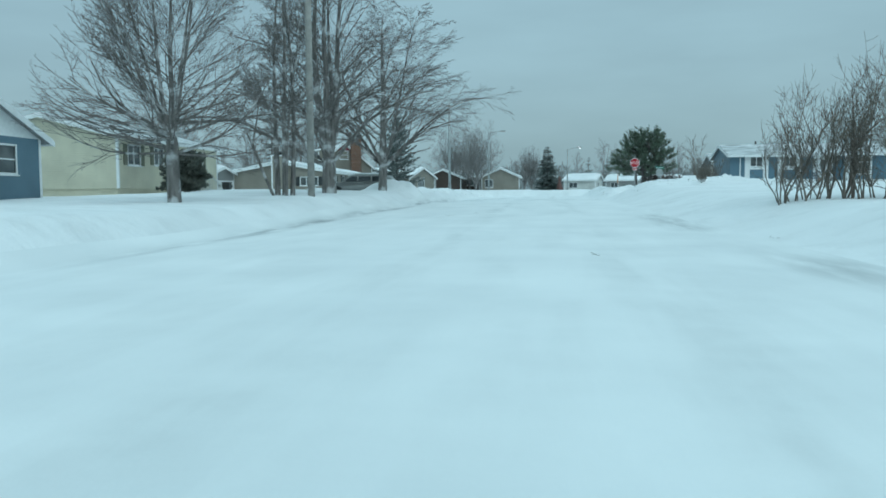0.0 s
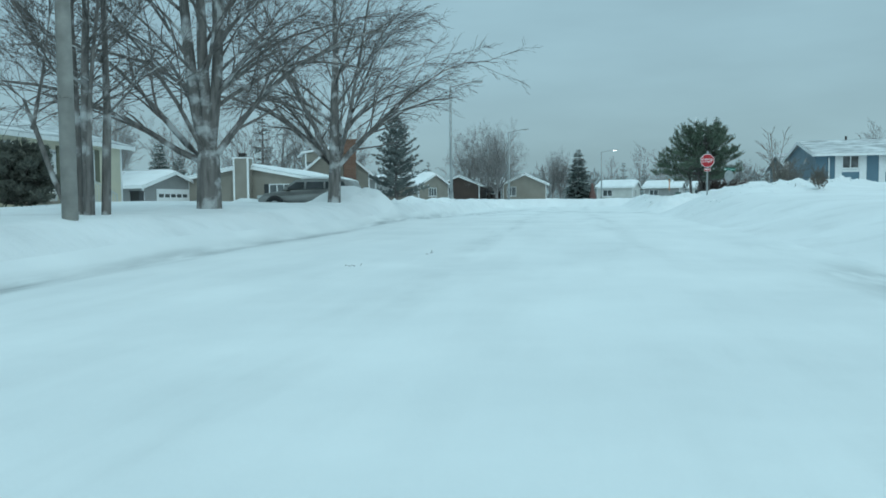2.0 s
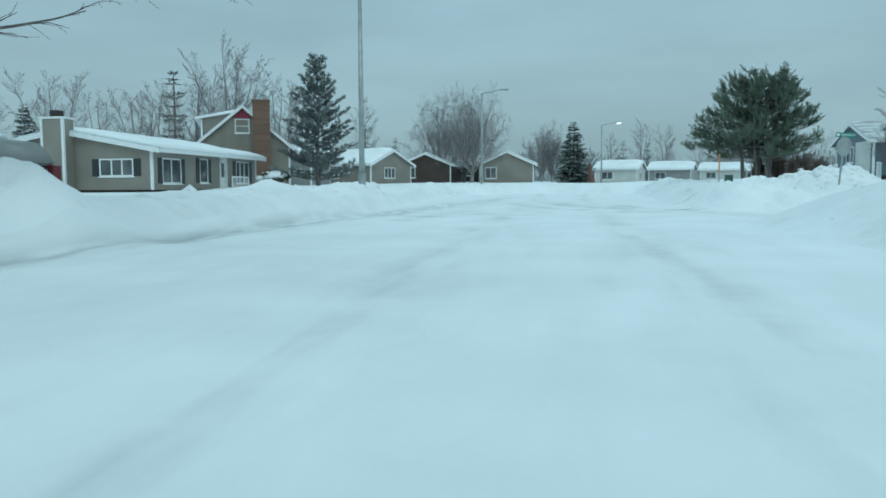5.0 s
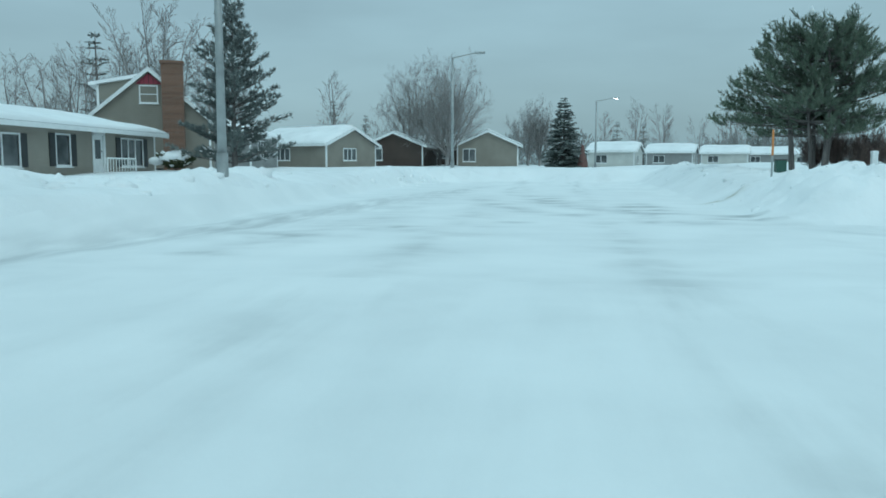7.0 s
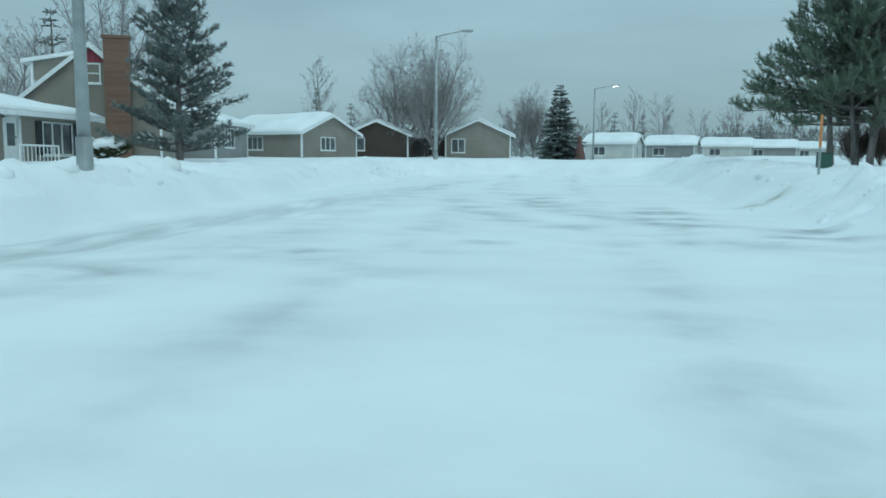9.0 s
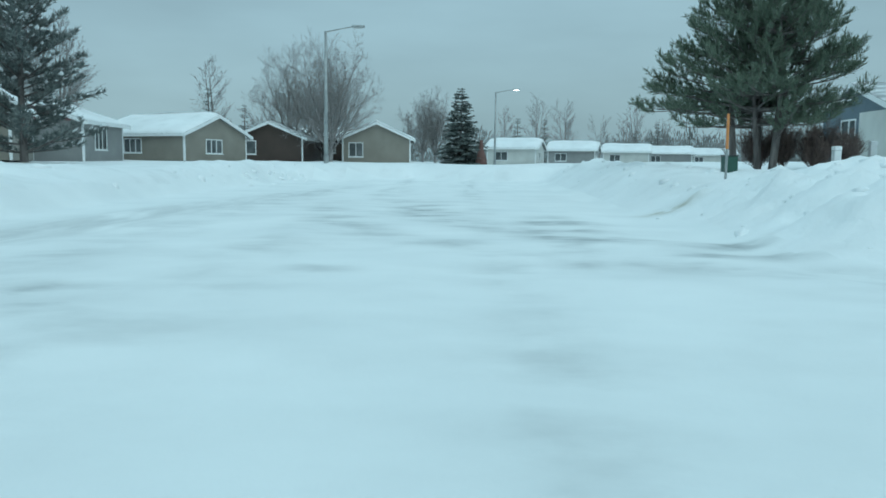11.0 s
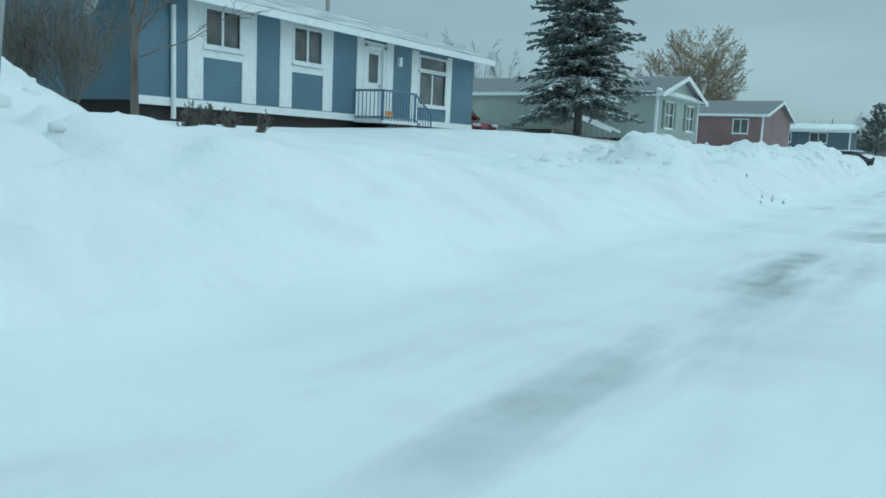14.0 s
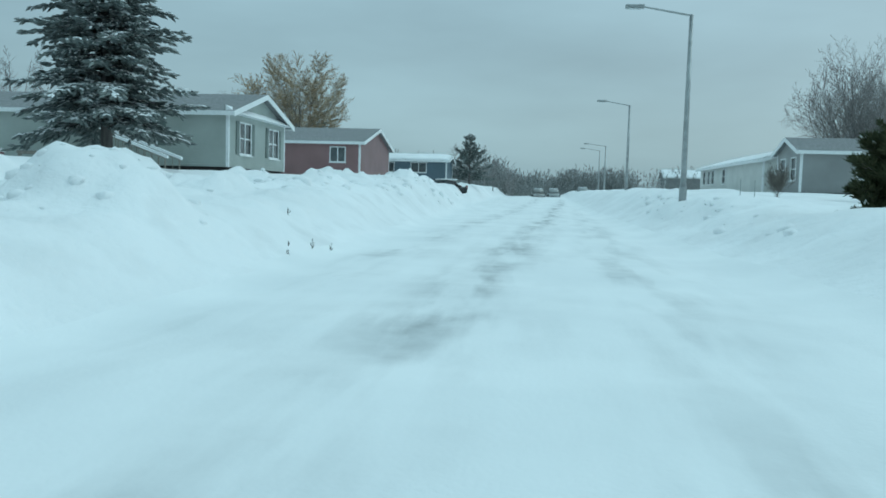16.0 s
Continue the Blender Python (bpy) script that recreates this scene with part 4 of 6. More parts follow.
gar, gsd = house("grey_garage", pose(-22.1, 68.1, 0.15, 0, 0, -12) @ pose(-8.0, -3.0, 0), 8.0, 6.0, 1.9, 0.95, GREY, "grey garage with a snowy roof", snow=0.3, over=0.4, group="garages")
gd = slab(gar, gsd["right"][1], "garage_door", 1.3, 0.02, 4.7, 1.72, WHITE, 0.04, "white panelled garage door")
for k in range(5):
    bm = B()
    box(bm, 1.5 + 0.62 * k, -0.05, 1.12, 1.98 + 0.62 * k, -0.042, 1.36)
    bmesh.ops.transform(bm, matrix=gsd["right"][1], verts=bm.verts[:])
    part("pane", bm, GLASS, gd)
for k in range(3):
    bm = B()
    box(bm, 1.34, -0.052, 0.42 + 0.3 * k, 4.66, -0.041, 0.44 + 0.3 * k)
    bmesh.ops.transform(bm, matrix=gsd["right"][1], verts=bm.verts[:])
    part("rib", bm, WHITE, gd)

# houses far up the straight street
house("far_house", pose(-19.7, 111.6, 1.15, 0, 0, -24), 8.6, 6.6, 1.9, 1.3, BEIGE, "taupe house with a thick snowy roof far up the street", snow=0.3,
      wins=(("front", 3.0, 0.6, 4.6, 1.5, 3, 1), ("right", 2.2, 0.6, 3.8, 1.5, 3, 1)))
house("brown_house", pose(-5.7, 118.6, 1.25) @ pose(0, 0, 0, 0, 0, 90), 9.0, 5.5, 1.95, 1.15, BROWN, "dark brown house with a snowy gable", snow=0.14, wins=(("left", 0.7, 0.6, 1.6, 1.6, 1, 1),))
house("long_brown_house", pose(-8.6, 130.0, 1.5), 4.8, 7.0, 2.1, 0.9, BROWN, "low dark brown house half hidden by bare trees", snow=0.2,
      wins=(("front", 2.0, 0.7, 3.8, 1.6, 3, 1),))
house("pale_house", pose(3.0, 121.5, 1.25) @ pose(0, 0, 0, 0, 0, 96), 8.0, 5.8, 2.0, 1.3, BEIGE, "taupe house with a snowy gable far up the street", snow=0.25,
      wins=(("left", 0.6, 0.5, 1.7, 1.6, 2, 1),))
for k, (hx, hy, hl) in enumerate(((10.5, 146.0, 7.0), (19.0, 158.0, 7.5), (28.5, 170.0, 8.0), (38.0, 184.0, 9.0), (50.0, 200.0, 10.0))):
    house("far_mini_home", pose(hx, hy, 1.2 + 0.12 * k, 0, 0, -14), hl * 0.82, 7.0, 2.0, 0.95, PALE if k % 2 == 0 else GREY, "pale mini-home with a snowy roof in the far row", snow=0.35,
          wins=(("front", 1.0, 0.6, 2.4, 1.5, 2, 1), ("right", 2.2, 0.6, 3.6, 1.5, 2, 1)), group="far mini-homes")


# ---------------------------------------------------------------- trees
def tube(vs, fs, pts, rad, sides):
    """Adds a tapered tube along points."""
    n0 = len(vs)
    for k, p in enumerate(pts):
        d = (pts[min(k + 1, len(pts) - 1)] - pts[max(k - 1, 0)]).normalized()
        a = d.orthogonal().normalized()
        b = d.cross(a)
        for s in range(sides):
            an = 2 * math.pi * s / sides
            vs.append(p + (a * math.cos(an) + b * math.sin(an)) * rad[k])
    for k in range(len(pts) - 1):
        for s in range(sides):
            i, j = n0 + k * sides + s, n0 + k * sides + (s + 1) % sides
            fs.append((i, j, j + sides, i + sides))
    vs.append(pts[-1])
    top = len(vs) - 1
    for s in range(sides):
        fs.append((n0 + (len(pts) - 1) * sides + s, n0 + (len(pts) - 1) * sides + (s + 1) % sides, top))


def limb(rng, start, way, length, r0, r1, wander, up, segs):
    pts, rad = [start.copy()], [r0]
    p, d = start.copy(), way.normalized()
    for k in range(segs):
        lift = up if isinstance(up, (int, float)) else up[0] + (up[1] - up[0]) * k / max(1, segs - 1)
        d = (d + Vector((rng.gauss(0, wander), rng.gauss(0, wander), rng.gauss(0, wander) + lift))).normalized()
        p = p + d * (length / segs)
        pts.append(p.copy())
        rad.append(r0 + (r1 - r0) * ((k + 1) / segs))
    return pts, rad


def bare_tree(name, m, label, seed, height=9.0, trunk_h=1.6, r=0.24, limbs=8, spread=0.75, depth=4, fan=(7, 7, 5), lean=(0, 0),
              bark=BARK, twig=BARKTWIG, group="bare trees", up=0.10, thin=0.5, category="tree"):
    """A leafless broad tree: trunk and limbs in one mesh, the fine branches in another."""
    rng = random.Random(seed)
    t = thing(name, m, label, category, group)
    tv, tf, cv, cf = [], [], [], []
    base = Vector((0, 0, -0.4))
    pts, rad = limb(rng, base, Vector((lean[0], lean[1], 1)), trunk_h + 0.4, r * 1.15, r * 0.92, 0.02, 0, 5)
    pts[0] -= Vector((0, 0, 0.1))
    rad[0] *= 1.3
    tube(tv, tf, pts, rad, 12)
    top = pts[-1]
    todo = []
    for k in range(limbs):
        an = 2 * math.pi * (k + rng.uniform(-0.3, 0.3)) / limbs
        inner = k % 3 == 0
        tilt = rng.uniform(0.12, 0.32) if inner else rng.uniform(0.55, 1.0) * spread
        way = Vector((math.cos(an) * math.sin(tilt), math.sin(an) * math.sin(tilt), math.cos(tilt)))
        ln = (height - trunk_h) * (rng.uniform(0.85, 1.0) if inner else rng.uniform(0.6, 0.85))
        s0 = pts[-1 - (k % 2)].copy() + Vector((0, 0, rng.uniform(-0.1, 0.1)))
        todo.append((s0, way, ln, r * (0.55 if inner else rng.uniform(0.32, 0.45)), 1))
    while todo:
        s0, way, ln, r0, lev = todo.pop()
        segs = (0, 9, 6, 4, 3)[min(lev, 4)]
        q, qr = limb(rng, s0, way, ln, r0, max(0.004, r0 * (0.18 if lev == 1 else 0.3)), 0.07 + 0.025 * lev, up * (0.6 if lev == 1 else 1), segs)
        if lev <= 2 and r0 > 0.02:
            tube(tv, tf, q, qr, 7 if lev == 1 else 5)
        else:
            tube(cv, cf, q, qr, 3)
        if lev >= depth:
            continue
        n = fan[lev - 1]
        n = max(2, int(n * rng.uniform(0.8, 1.2)))
        for k in range(n):
            u = 0.22 + 0.78 * (k + rng.random()) / n
            i = min(int(u * segs), segs - 1)
            f = u * segs - i
            p = q[i].lerp(q[i + 1], f)
            d = (q[i + 1] - q[i]).normalized()
            side = d.orthogonal().normalized()
            side.rotate(Matrix.Rotation(rng.uniform(0, 2 * math.pi), 3, d))
            w = (d * rng.uniform(0.6, 1.0) + side * rng.uniform(0.5, 0.95) + Vector((0, 0, 0.08))).normalized()
            todo.append((p, w, ln * rng.uniform(0.32, 0.55) * (1.15 - 0.45 * u), max(0.006, (qr[i] * (1 - f) + qr[i + 1] * f) * thin), lev + 1))
    raw_part("trunk", tv, tf, bark, t, True)
    raw_part("crown", cv, cf, twig, t, False, "fine leafless twigs")
    return t


def maple(name, m, label, seed, height, trunk_h, r, leaders, whorl, reach, laterals=13, group="bare trees", lean=(0, 0), rise=0.045, bark=BARK, twig=BARKTWIG, fan=(11, 6, 4), thick=(0.2, 0.33), fine=0.0045, sub=(0.3, 0.5), open_=(48, 66), low=(46, 80), hang=0.02, dome=0.75, round_=False, arms=(), first=0.1):
    """A leafless broad tree: a short trunk, upright leaders and long limbs that sweep out from them.
    leaders: (azimuth, tilt in degrees, share of the trunk's radius); whorl: limbs from the trunk's top."""
    rng = random.Random(seed)
    t = thing(name, m, label, "tree", group)
    tv, tf, cv, cf = [], [], [], []
    pts, rad = limb(rng, Vector((0, 0, -0.45)), Vector((lean[0], lean[1], 1)), trunk_h + 0.45, r * 1.2, r, 0.015, 0, 6)
    rad[0] *= 1.25
    tube(tv, tf, pts + [pts[-1] + Vector((lean[0], lean[1], 1)) * 0.22, pts[-1] + Vector((lean[0], lean[1], 1)) * 0.5], rad + [r * 0.8, r * 0.35], 14)
    todo, starts = [], []
    for az, tilt, share in leaders:
        a, b = radians(az), radians(tilt)
        way = Vector((math.cos(a) * math.sin(b), math.sin(a) * math.sin(b), math.cos(b)))
        ln = (height - trunk_h) * rng.uniform(0.9, 1.0)
        q, qr = limb(rng, pts[-1] - way * 0.15 + Vector((way.x, way.y, 0)) * r * 0.9, way, ln, r * share, 0.012, 0.03, 0.02, 14)
        tube(tv, tf, q, qr, 9)
        starts.append(q)
        for k in range(laterals):
            u = first + (0.98 - first) * (k + rng.random()) / laterals
            i = min(int(u * 14), 13)
            p = q[i].lerp(q[i + 1], u * 14 - i)
            an = rng.uniform(0, 2 * math.pi) if len(leaders) == 1 or (round_ and share > 0.9) else a + rng.gauss(0, 1.1)
            up = radians(rng.uniform(*open_) - 18 * u)
            w = Vector((math.cos(an) * math.sin(up), math.sin(an) * math.sin(up), math.cos(up)))
            todo.append((p, w, reach * rng.uniform(0.7, 1.0) * (1.0 - dome * u ** 1.3), max(0.014, qr[i] * rng.uniform(0.28, 0.42)), 1))
    for az, tilt, ln, share in arms:
        a, b = radians(az), radians(tilt)
        todo.append((pts[-1] - Vector((0, 0, 0.15)), Vector((math.cos(a) * math.sin(b), math.sin(a) * math.sin(b), math.cos(b))), ln, r * share, 1))
    for k in range(whorl):
        an = 2 * math.pi * (k + rng.uniform(-0.3, 0.3)) / whorl
        up = radians(rng.uniform(*low))
        w = Vector((math.cos(an) * math.sin(up), math.sin(an) * math.sin(up), math.cos(up)))
        s0 = pts[-1] + Vector((0, 0, rng.uniform(-0.3, 0.0))) if k % 3 == 0 else starts[k % len(starts)][rng.choice((1, 1, 2))].copy()
        todo.append((s0, w, reach * rng.uniform(0.9, 1.25), r * rng.uniform(*thick), 1))
    while todo:
        s0, way, ln, r0, lev = todo.pop()
        segs = (0, 8, 5, 3, 2)[lev]
        q, qr = limb(rng, s0, way, ln, r0, max(fine * 0.7, r0 * 0.2), 0.05 + 0.02 * lev, (rise if lev == 1 else (0.0, hang * 1.5) if lev == 2 else hang), segs)
        if lev == 1:
            tube(tv, tf, q, qr, 6)
        else:
            tube(cv, cf, q, qr, 3)
        if lev == 4:
            continue
        n = max(2, int(fan[lev - 1] * rng.uniform(0.8, 1.2) * (min(1.0, 0.4 + ln / 3) if lev == 1 else 1)))
        for k in range(n):
            u = 0.18 + 0.8 * (k + rng.random()) / n
            i = min(int(u * segs), segs - 1)
            f = u * segs - i
            p = q[i].lerp(q[i + 1], f)
            d = (q[i + 1] - q[i]).normalized()
            side = d.cross(Vector((0, 0, 1)))
            side = side.normalized() if side.length > 0.05 else Vector((1, 0, 0))
            side.rotate(Matrix.Rotation(rng.gauss(0, 0.6), 3, d))
            w = d * rng.uniform(0.8, 1.1) + side * (1 if k % 2 else -1) * rng.uniform(0.35, 0.75)
            rr = (qr[i] * (1 - f) + qr[i + 1] * f) * 0.55
            todo.append((p, w, ln * rng.uniform(*sub) * (1.1 - 0.5 * u), max(fine, rr), lev + 1))
    raw_part("trunk", tv, tf, bark, t, True)
    raw_part("crown", cv, cf, twig, t, False, "fine leafless twigs")
    return t


def sprays(name, places, size, material, parent, rng, label="", flat=0.35):
    """Many small spindle-shaped needle sprays; places: (point, direction, scale)."""
    t = np.array([(0, 0, 0), (0.45, 0.5, 0.0), (0.5, 0.0, flat), (0.45, -0.5, 0.0), (0.5, 0.0, -flat), (1, 0, 0)])
    f = [(0, 1, 2), (0, 2, 3), (0, 3, 4), (0, 4, 1), (5, 2, 1), (5, 3, 2), (5, 4, 3), (5, 1, 4)]
    vs, fs = [], []
    for p, d, k in places:
        d = d.normalized()
        side = d.cross(Vector((0, 0, 1)))
        side = side.normalized() if side.length > 1e-3 else Vector((1, 0, 0))
        up = side.cross(d)
        n0 = len(vs)
        ln, wd = size[0] * k, size[1] * k
        for a in t:
            vs.append(p + d * (a[0] * ln) + side * (a[1] * wd) + up * (a[2] * wd))
        fs += [tuple(n0 + q for q in ff) for ff in f]
    return raw_part(name, vs, fs, material, parent, False, label)


def conifer(name, m, label, seed, height, width, kind="spruce", snow=0.0, start=0.6, needles=None, dense=1.0, group="evergreens", size=None, taper=0.7, fleck=(0.42, 0.2), ragged=0.75):
    """An evergreen: trunk, boughs, needle sprays in an uneven outline, with snow lying on some boughs."""
    rng = random.Random(seed)
    t = thing(name, m, label, "tree", group)
    tv, tf, places, white = [], [], [], []
    pts, rad = limb(rng, Vector((0, 0, -0.4)), Vector((0, 0, 1)), height + 0.2, 0.035 * height * 0.6, 0.02, 0.008, 0, 12)
    tube(tv, tf, pts, rad, 8)
    levels = int(height * (3.2 if kind == "spruce" else 2.6) * dense)
    for a in range(levels):
        h = start + (height - start) * (a + rng.random() * 0.6) / levels
        q = (h - start) / (height - start)
        if kind == "spruce":
            reach = width / 2 * (1 - q) ** taper * rng.uniform(0.7, 1.12) + 0.12
            rise = -0.12 + 0.55 * q
        elif kind == "loose":
            reach = width / 2 * (1 - q) ** taper * rng.uniform(0.6, 1.1) + 0.15
            rise = 0.1 + 0.5 * q
        else:
            reach = width / 2 * (1 - q ** 2) ** 0.5 * rng.uniform(0.8, 1.05) + 0.1
            rise = 0.1 + 0.5 * q
        n = 5 if reach < 0.8 else (8 if kind == "spruce" else 5)
        off = rng.random() * 6.3
        for b in range(n):
            an = off + 2 * math.pi * (b + rng.uniform(-0.3, 0.3)) / n
            ln = reach * (rng.uniform(ragged, 1.1) if kind == "spruce" else rng.uniform(0.5, 1.05))
            way = Vector((math.cos(an), math.sin(an), rise + rng.uniform(-0.12, 0.12)))
            pb, rb = limb(rng, Vector((0, 0, h)), way, ln, 0.018 + 0.012 * ln, 0.006, 0.06, -0.03 if kind == "spruce" else 0.05, 5)
            tube(tv, tf, pb, rb, 4)
            cnt = max(3, int(ln * (13 if kind == "spruce" else 11) * dense))
            laden = rng.random() < snow
            for c in range(cnt):
                u = 0.15 + 0.85 * (c + rng.random()) / cnt
                i = min(int(u * 5), 4)
                p = pb[i].lerp(pb[i + 1], u * 5 - i)
                d = (pb[i + 1] - pb[i]).normalized()
                s = d.cross(Vector((0, 0, 1))).normalized() * (1 if c % 2 else -1)
                sw = (1.05 - u) * 0.55 * ln * 0.55
                if kind == "spruce":
                    w = (d * 0.7 + s * rng.uniform(0.2, 1.0) + Vector((0, 0, rng.uniform(-0.35, 0.1)))).normalized()
                    steps_ = 1 + int(sw / 0.22)
                    for e in range(steps_):
                        places.append((p + w * (0.2 * e), (w + Vector((rng.gauss(0, .2), rng.gauss(0, .2), rng.gauss(0, .15)))), rng.uniform(0.7, 1.25)))
                        if laden and rng.random() < 0.55:
                            white.append((p + w * (0.2 * e) + Vector((0, 0, 0.05)), w, rng.uniform(0.5, 1.0)))
                else:
                    w0 = (d * 0.6 + s * rng.uniform(0.1, 0.9) + Vector((0, 0, rng.uniform(0.0, 0.5)))).normalized()
                    e = p + w0 * rng.uniform(0.05, 0.4) * (0.5 + sw)
                    for g in range(12):
                        places.append((e, w0 + Vector((rng.gauss(0, .5), rng.gauss(0, .5), rng.gauss(0.35, .45))), rng.uniform(0.7, 1.3)))
                    if laden and rng.random() < 0.3:
                        white.append((e + Vector((0, 0, 0.06)), w0, rng.uniform(0.5, 1.0)))
    raw_part("trunk", tv, tf, BARKTWIG, t, True)
    size = size or ((0.34, 0.11) if kind == "spruce" else (0.27, 0.045))
    sprays("crown", places, size, needles or (SPRUCE if kind == "spruce" else PINE), t, rng, "dark needled boughs")
    if white:
        tagged(sprays("snow_load", white, fleck, ROOFSNOW, t, rng, "snow lying on the boughs", 0.22), kind="stuff")
    return t


def on_ground(x, y, rz=0, dz=0.0, s=1.0):
    return pose(x, y, gz(x, y) + dz, 0, 0, rz) @ Matrix.Diagonal((s, s, s, 1))


maple("maple", on_ground(-4.7, 23.1), "leafless maple with a short trunk and wide crown", 11, 7.9, 1.75, 0.18,
      ((100, 4, 0.6), (10, 12, 0.46), (190, 13, 0.46), (320, 19, 0.4), (240, 22, 0.36), (150, 24, 0.34)), 18, 3.7, 14, rise=(0.0, 0.12), fan=(10, 5, 4),
      sub=(0.32, 0.54), open_=(42, 62), low=(58, 92), hang=0.04, thick=(0.22, 0.38), dome=0.5, fine=0.0045)
maple("maple", on_ground(-3.1, 34.7), "large leafless maple forking low in the snow", 21, 12.5, 1.3, 0.285,
      ((180, 9, 0.66), (270, 3, 0.66), (5, 8, 0.62), (90, 11, 0.46)), 4, 5.8, 17, rise=(-0.02, -0.16), fan=(10, 5, 4), thick=(0.16, 0.28),
      sub=(0.34, 0.54), open_=(36, 56), low=(36, 56), hang=-0.05, fine=0.0045, arms=((178, 58, 7.0, 0.36), (188, 48, 6.0, 0.34), (5, 40, 6.0, 0.36)))
maple("maple", on_ground(-2.6, 44.1), "leafless maple with low sweeping limbs", 31, 10.5, 1.4, 0.215,
      ((120, 2, 1.0), (190, 24, 0.46), (20, 18, 0.42)), 6, 6.3, 18, rise=(-0.02, -0.19), fan=(12, 7, 4), thick=(0.26, 0.42),
      sub=(0.32, 0.52), open_=(36, 56), low=(36, 52), hang=-0.05, fine=0.0045, round_=True, arms=((190, 46, 6.6, 0.5), (172, 40, 6.0, 0.42), (0, 42, 5.2, 0.46)))
for k, (ox, oy, ln, rr, le) in enumerate(((0, 0, 11.0, 0.10, (0.01, 0.0)), (0.22, 0.25, 10.5, 0.085, (0.02, 0.02)), (-0.36, 0.2, 10.0, 0.1, (-0.05, 0.05)), (0.1, -0.2, 8.5, 0.05, (0.05, 0)), (-0.3, 0.05, 5.5, 0.05, (-0.45, 0.0)))):
    maple("slender_tree", on_ground(-3.7 + ox, 30.4 + oy), "slender leafless tree in a clump on the lawn", 41 + k, ln, 2.2, rr,
          ((90 + 80 * k, 2 + 2 * (k % 2) if le[0] > -0.2 else 14, 0.9),), 3, 2.6, 15, "clump of slender trees", le)

# shrubs beside the street
def thicket(name, m, label, seed, high, wide, stems, group, bark=SHRUB):
    """Many upright, wavering stems out of the snow, with steep side shoots."""
    rng = random.Random(seed)
    t = thing(name, m, label, "shrub", group)
    tv, tf, cv, cf = [], [], [], []
    for k in range(stems):
        an, far = rng.uniform(0, 6.3), wide * rng.random() ** 0.7
        foot = Vector((math.cos(an) * far, math.sin(an) * far, -0.3))
        way = Vector((math.cos(an) * far * 0.5 + rng.gauss(0, 0.16), math.sin(an) * far * 0.5 + rng.gauss(0, 0.16), 1))
        ln = high * rng.uniform(0.55, 1.0) + 0.3
        r0 = 0.012 + 0.009 * ln * rng.random()
        q, qr = limb(rng, foot, way, ln, r0, 0.006, 0.13, 0.05, 12)
        tube(tv, tf, q, qr, 5)
        for b in range(int(6 + ln * 4)):
            i = rng.randint(3, 11)
            side = Vector((rng.gauss(0, 1), rng.gauss(0, 1), rng.uniform(0.6, 1.8)))
            c, cr = limb(rng, q[i], side, ln * rng.uniform(0.14, 0.34), qr[i] * 0.55, 0.004, 0.15, 0.14, 5)
            tube(cv, cf, c, cr, 3)
            for e in range(3):
                f = rng.randint(1, 4)
                side = Vector((rng.gauss(0, 1), rng.gauss(0, 1), rng.uniform(0.5, 1.6)))
                w, wr = limb(rng, c[f], side, ln * rng.uniform(0.06, 0.14), 0.005, 0.003, 0.15, 0.1, 3)
                tube(cv, cf, w, wr, 3)
    raw_part("stems", tv, tf, bark, t, True)
    raw_part("crown", cv, cf, bark, t, False, "thin upright twigs")
    return t


for k, (sx, sy, sh) in enumerate(((12.5, 20.8, 2.5), (13.2, 21.0, 3.3), (13.9, 20.7, 3.4), (14.7, 21.3, 3.6), (15.5, 20.9, 3.8), (16.3, 21.6, 3.9))):
    thicket("willow_shrub", on_ground(sx, sy, 50 * k), "tall leafless shrub of many thin stems", 61 + k, sh, 0.5, 12, "roadside shrubs")
for k, (sx, sy, sh) in enumerate(((20.7, 73.2, 2.3), (21.3, 72.4, 2.4), (21.5, 69.3, 0.34), (22.1, 69.6, 0.4), (22.8, 69.8, 0.38), (23.5, 69.7, 0.34), (22.3, 70.3, 0.36), (15.0, 45.0, 0.7), (54.0, 48.6, 1.3))):
    bare_tree("bare_shrub", on_ground(sx, sy, 37 * k), "small brown leafless shrub in the snow", 81 + k, sh, 0.05, 0.018 if sh > 2 else 0.008, 26, 0.6 if sh > 1 else 1.0, 3, (7, 5, 3), bark=SHRUB, twig=SHRUB, group="small shrubs", category="shrub")
maple("young_tree", on_ground(18.8, 67.0), "thin leafless tree beside the street sign", 95, 4.6, 1.2, 0.045, ((90, 6, 0.7), (220, 16, 0.5), (330, 18, 0.5)), 3, 1.9, 7, bark=SHRUB, twig=SHRUB, fan=(7, 4, 3))

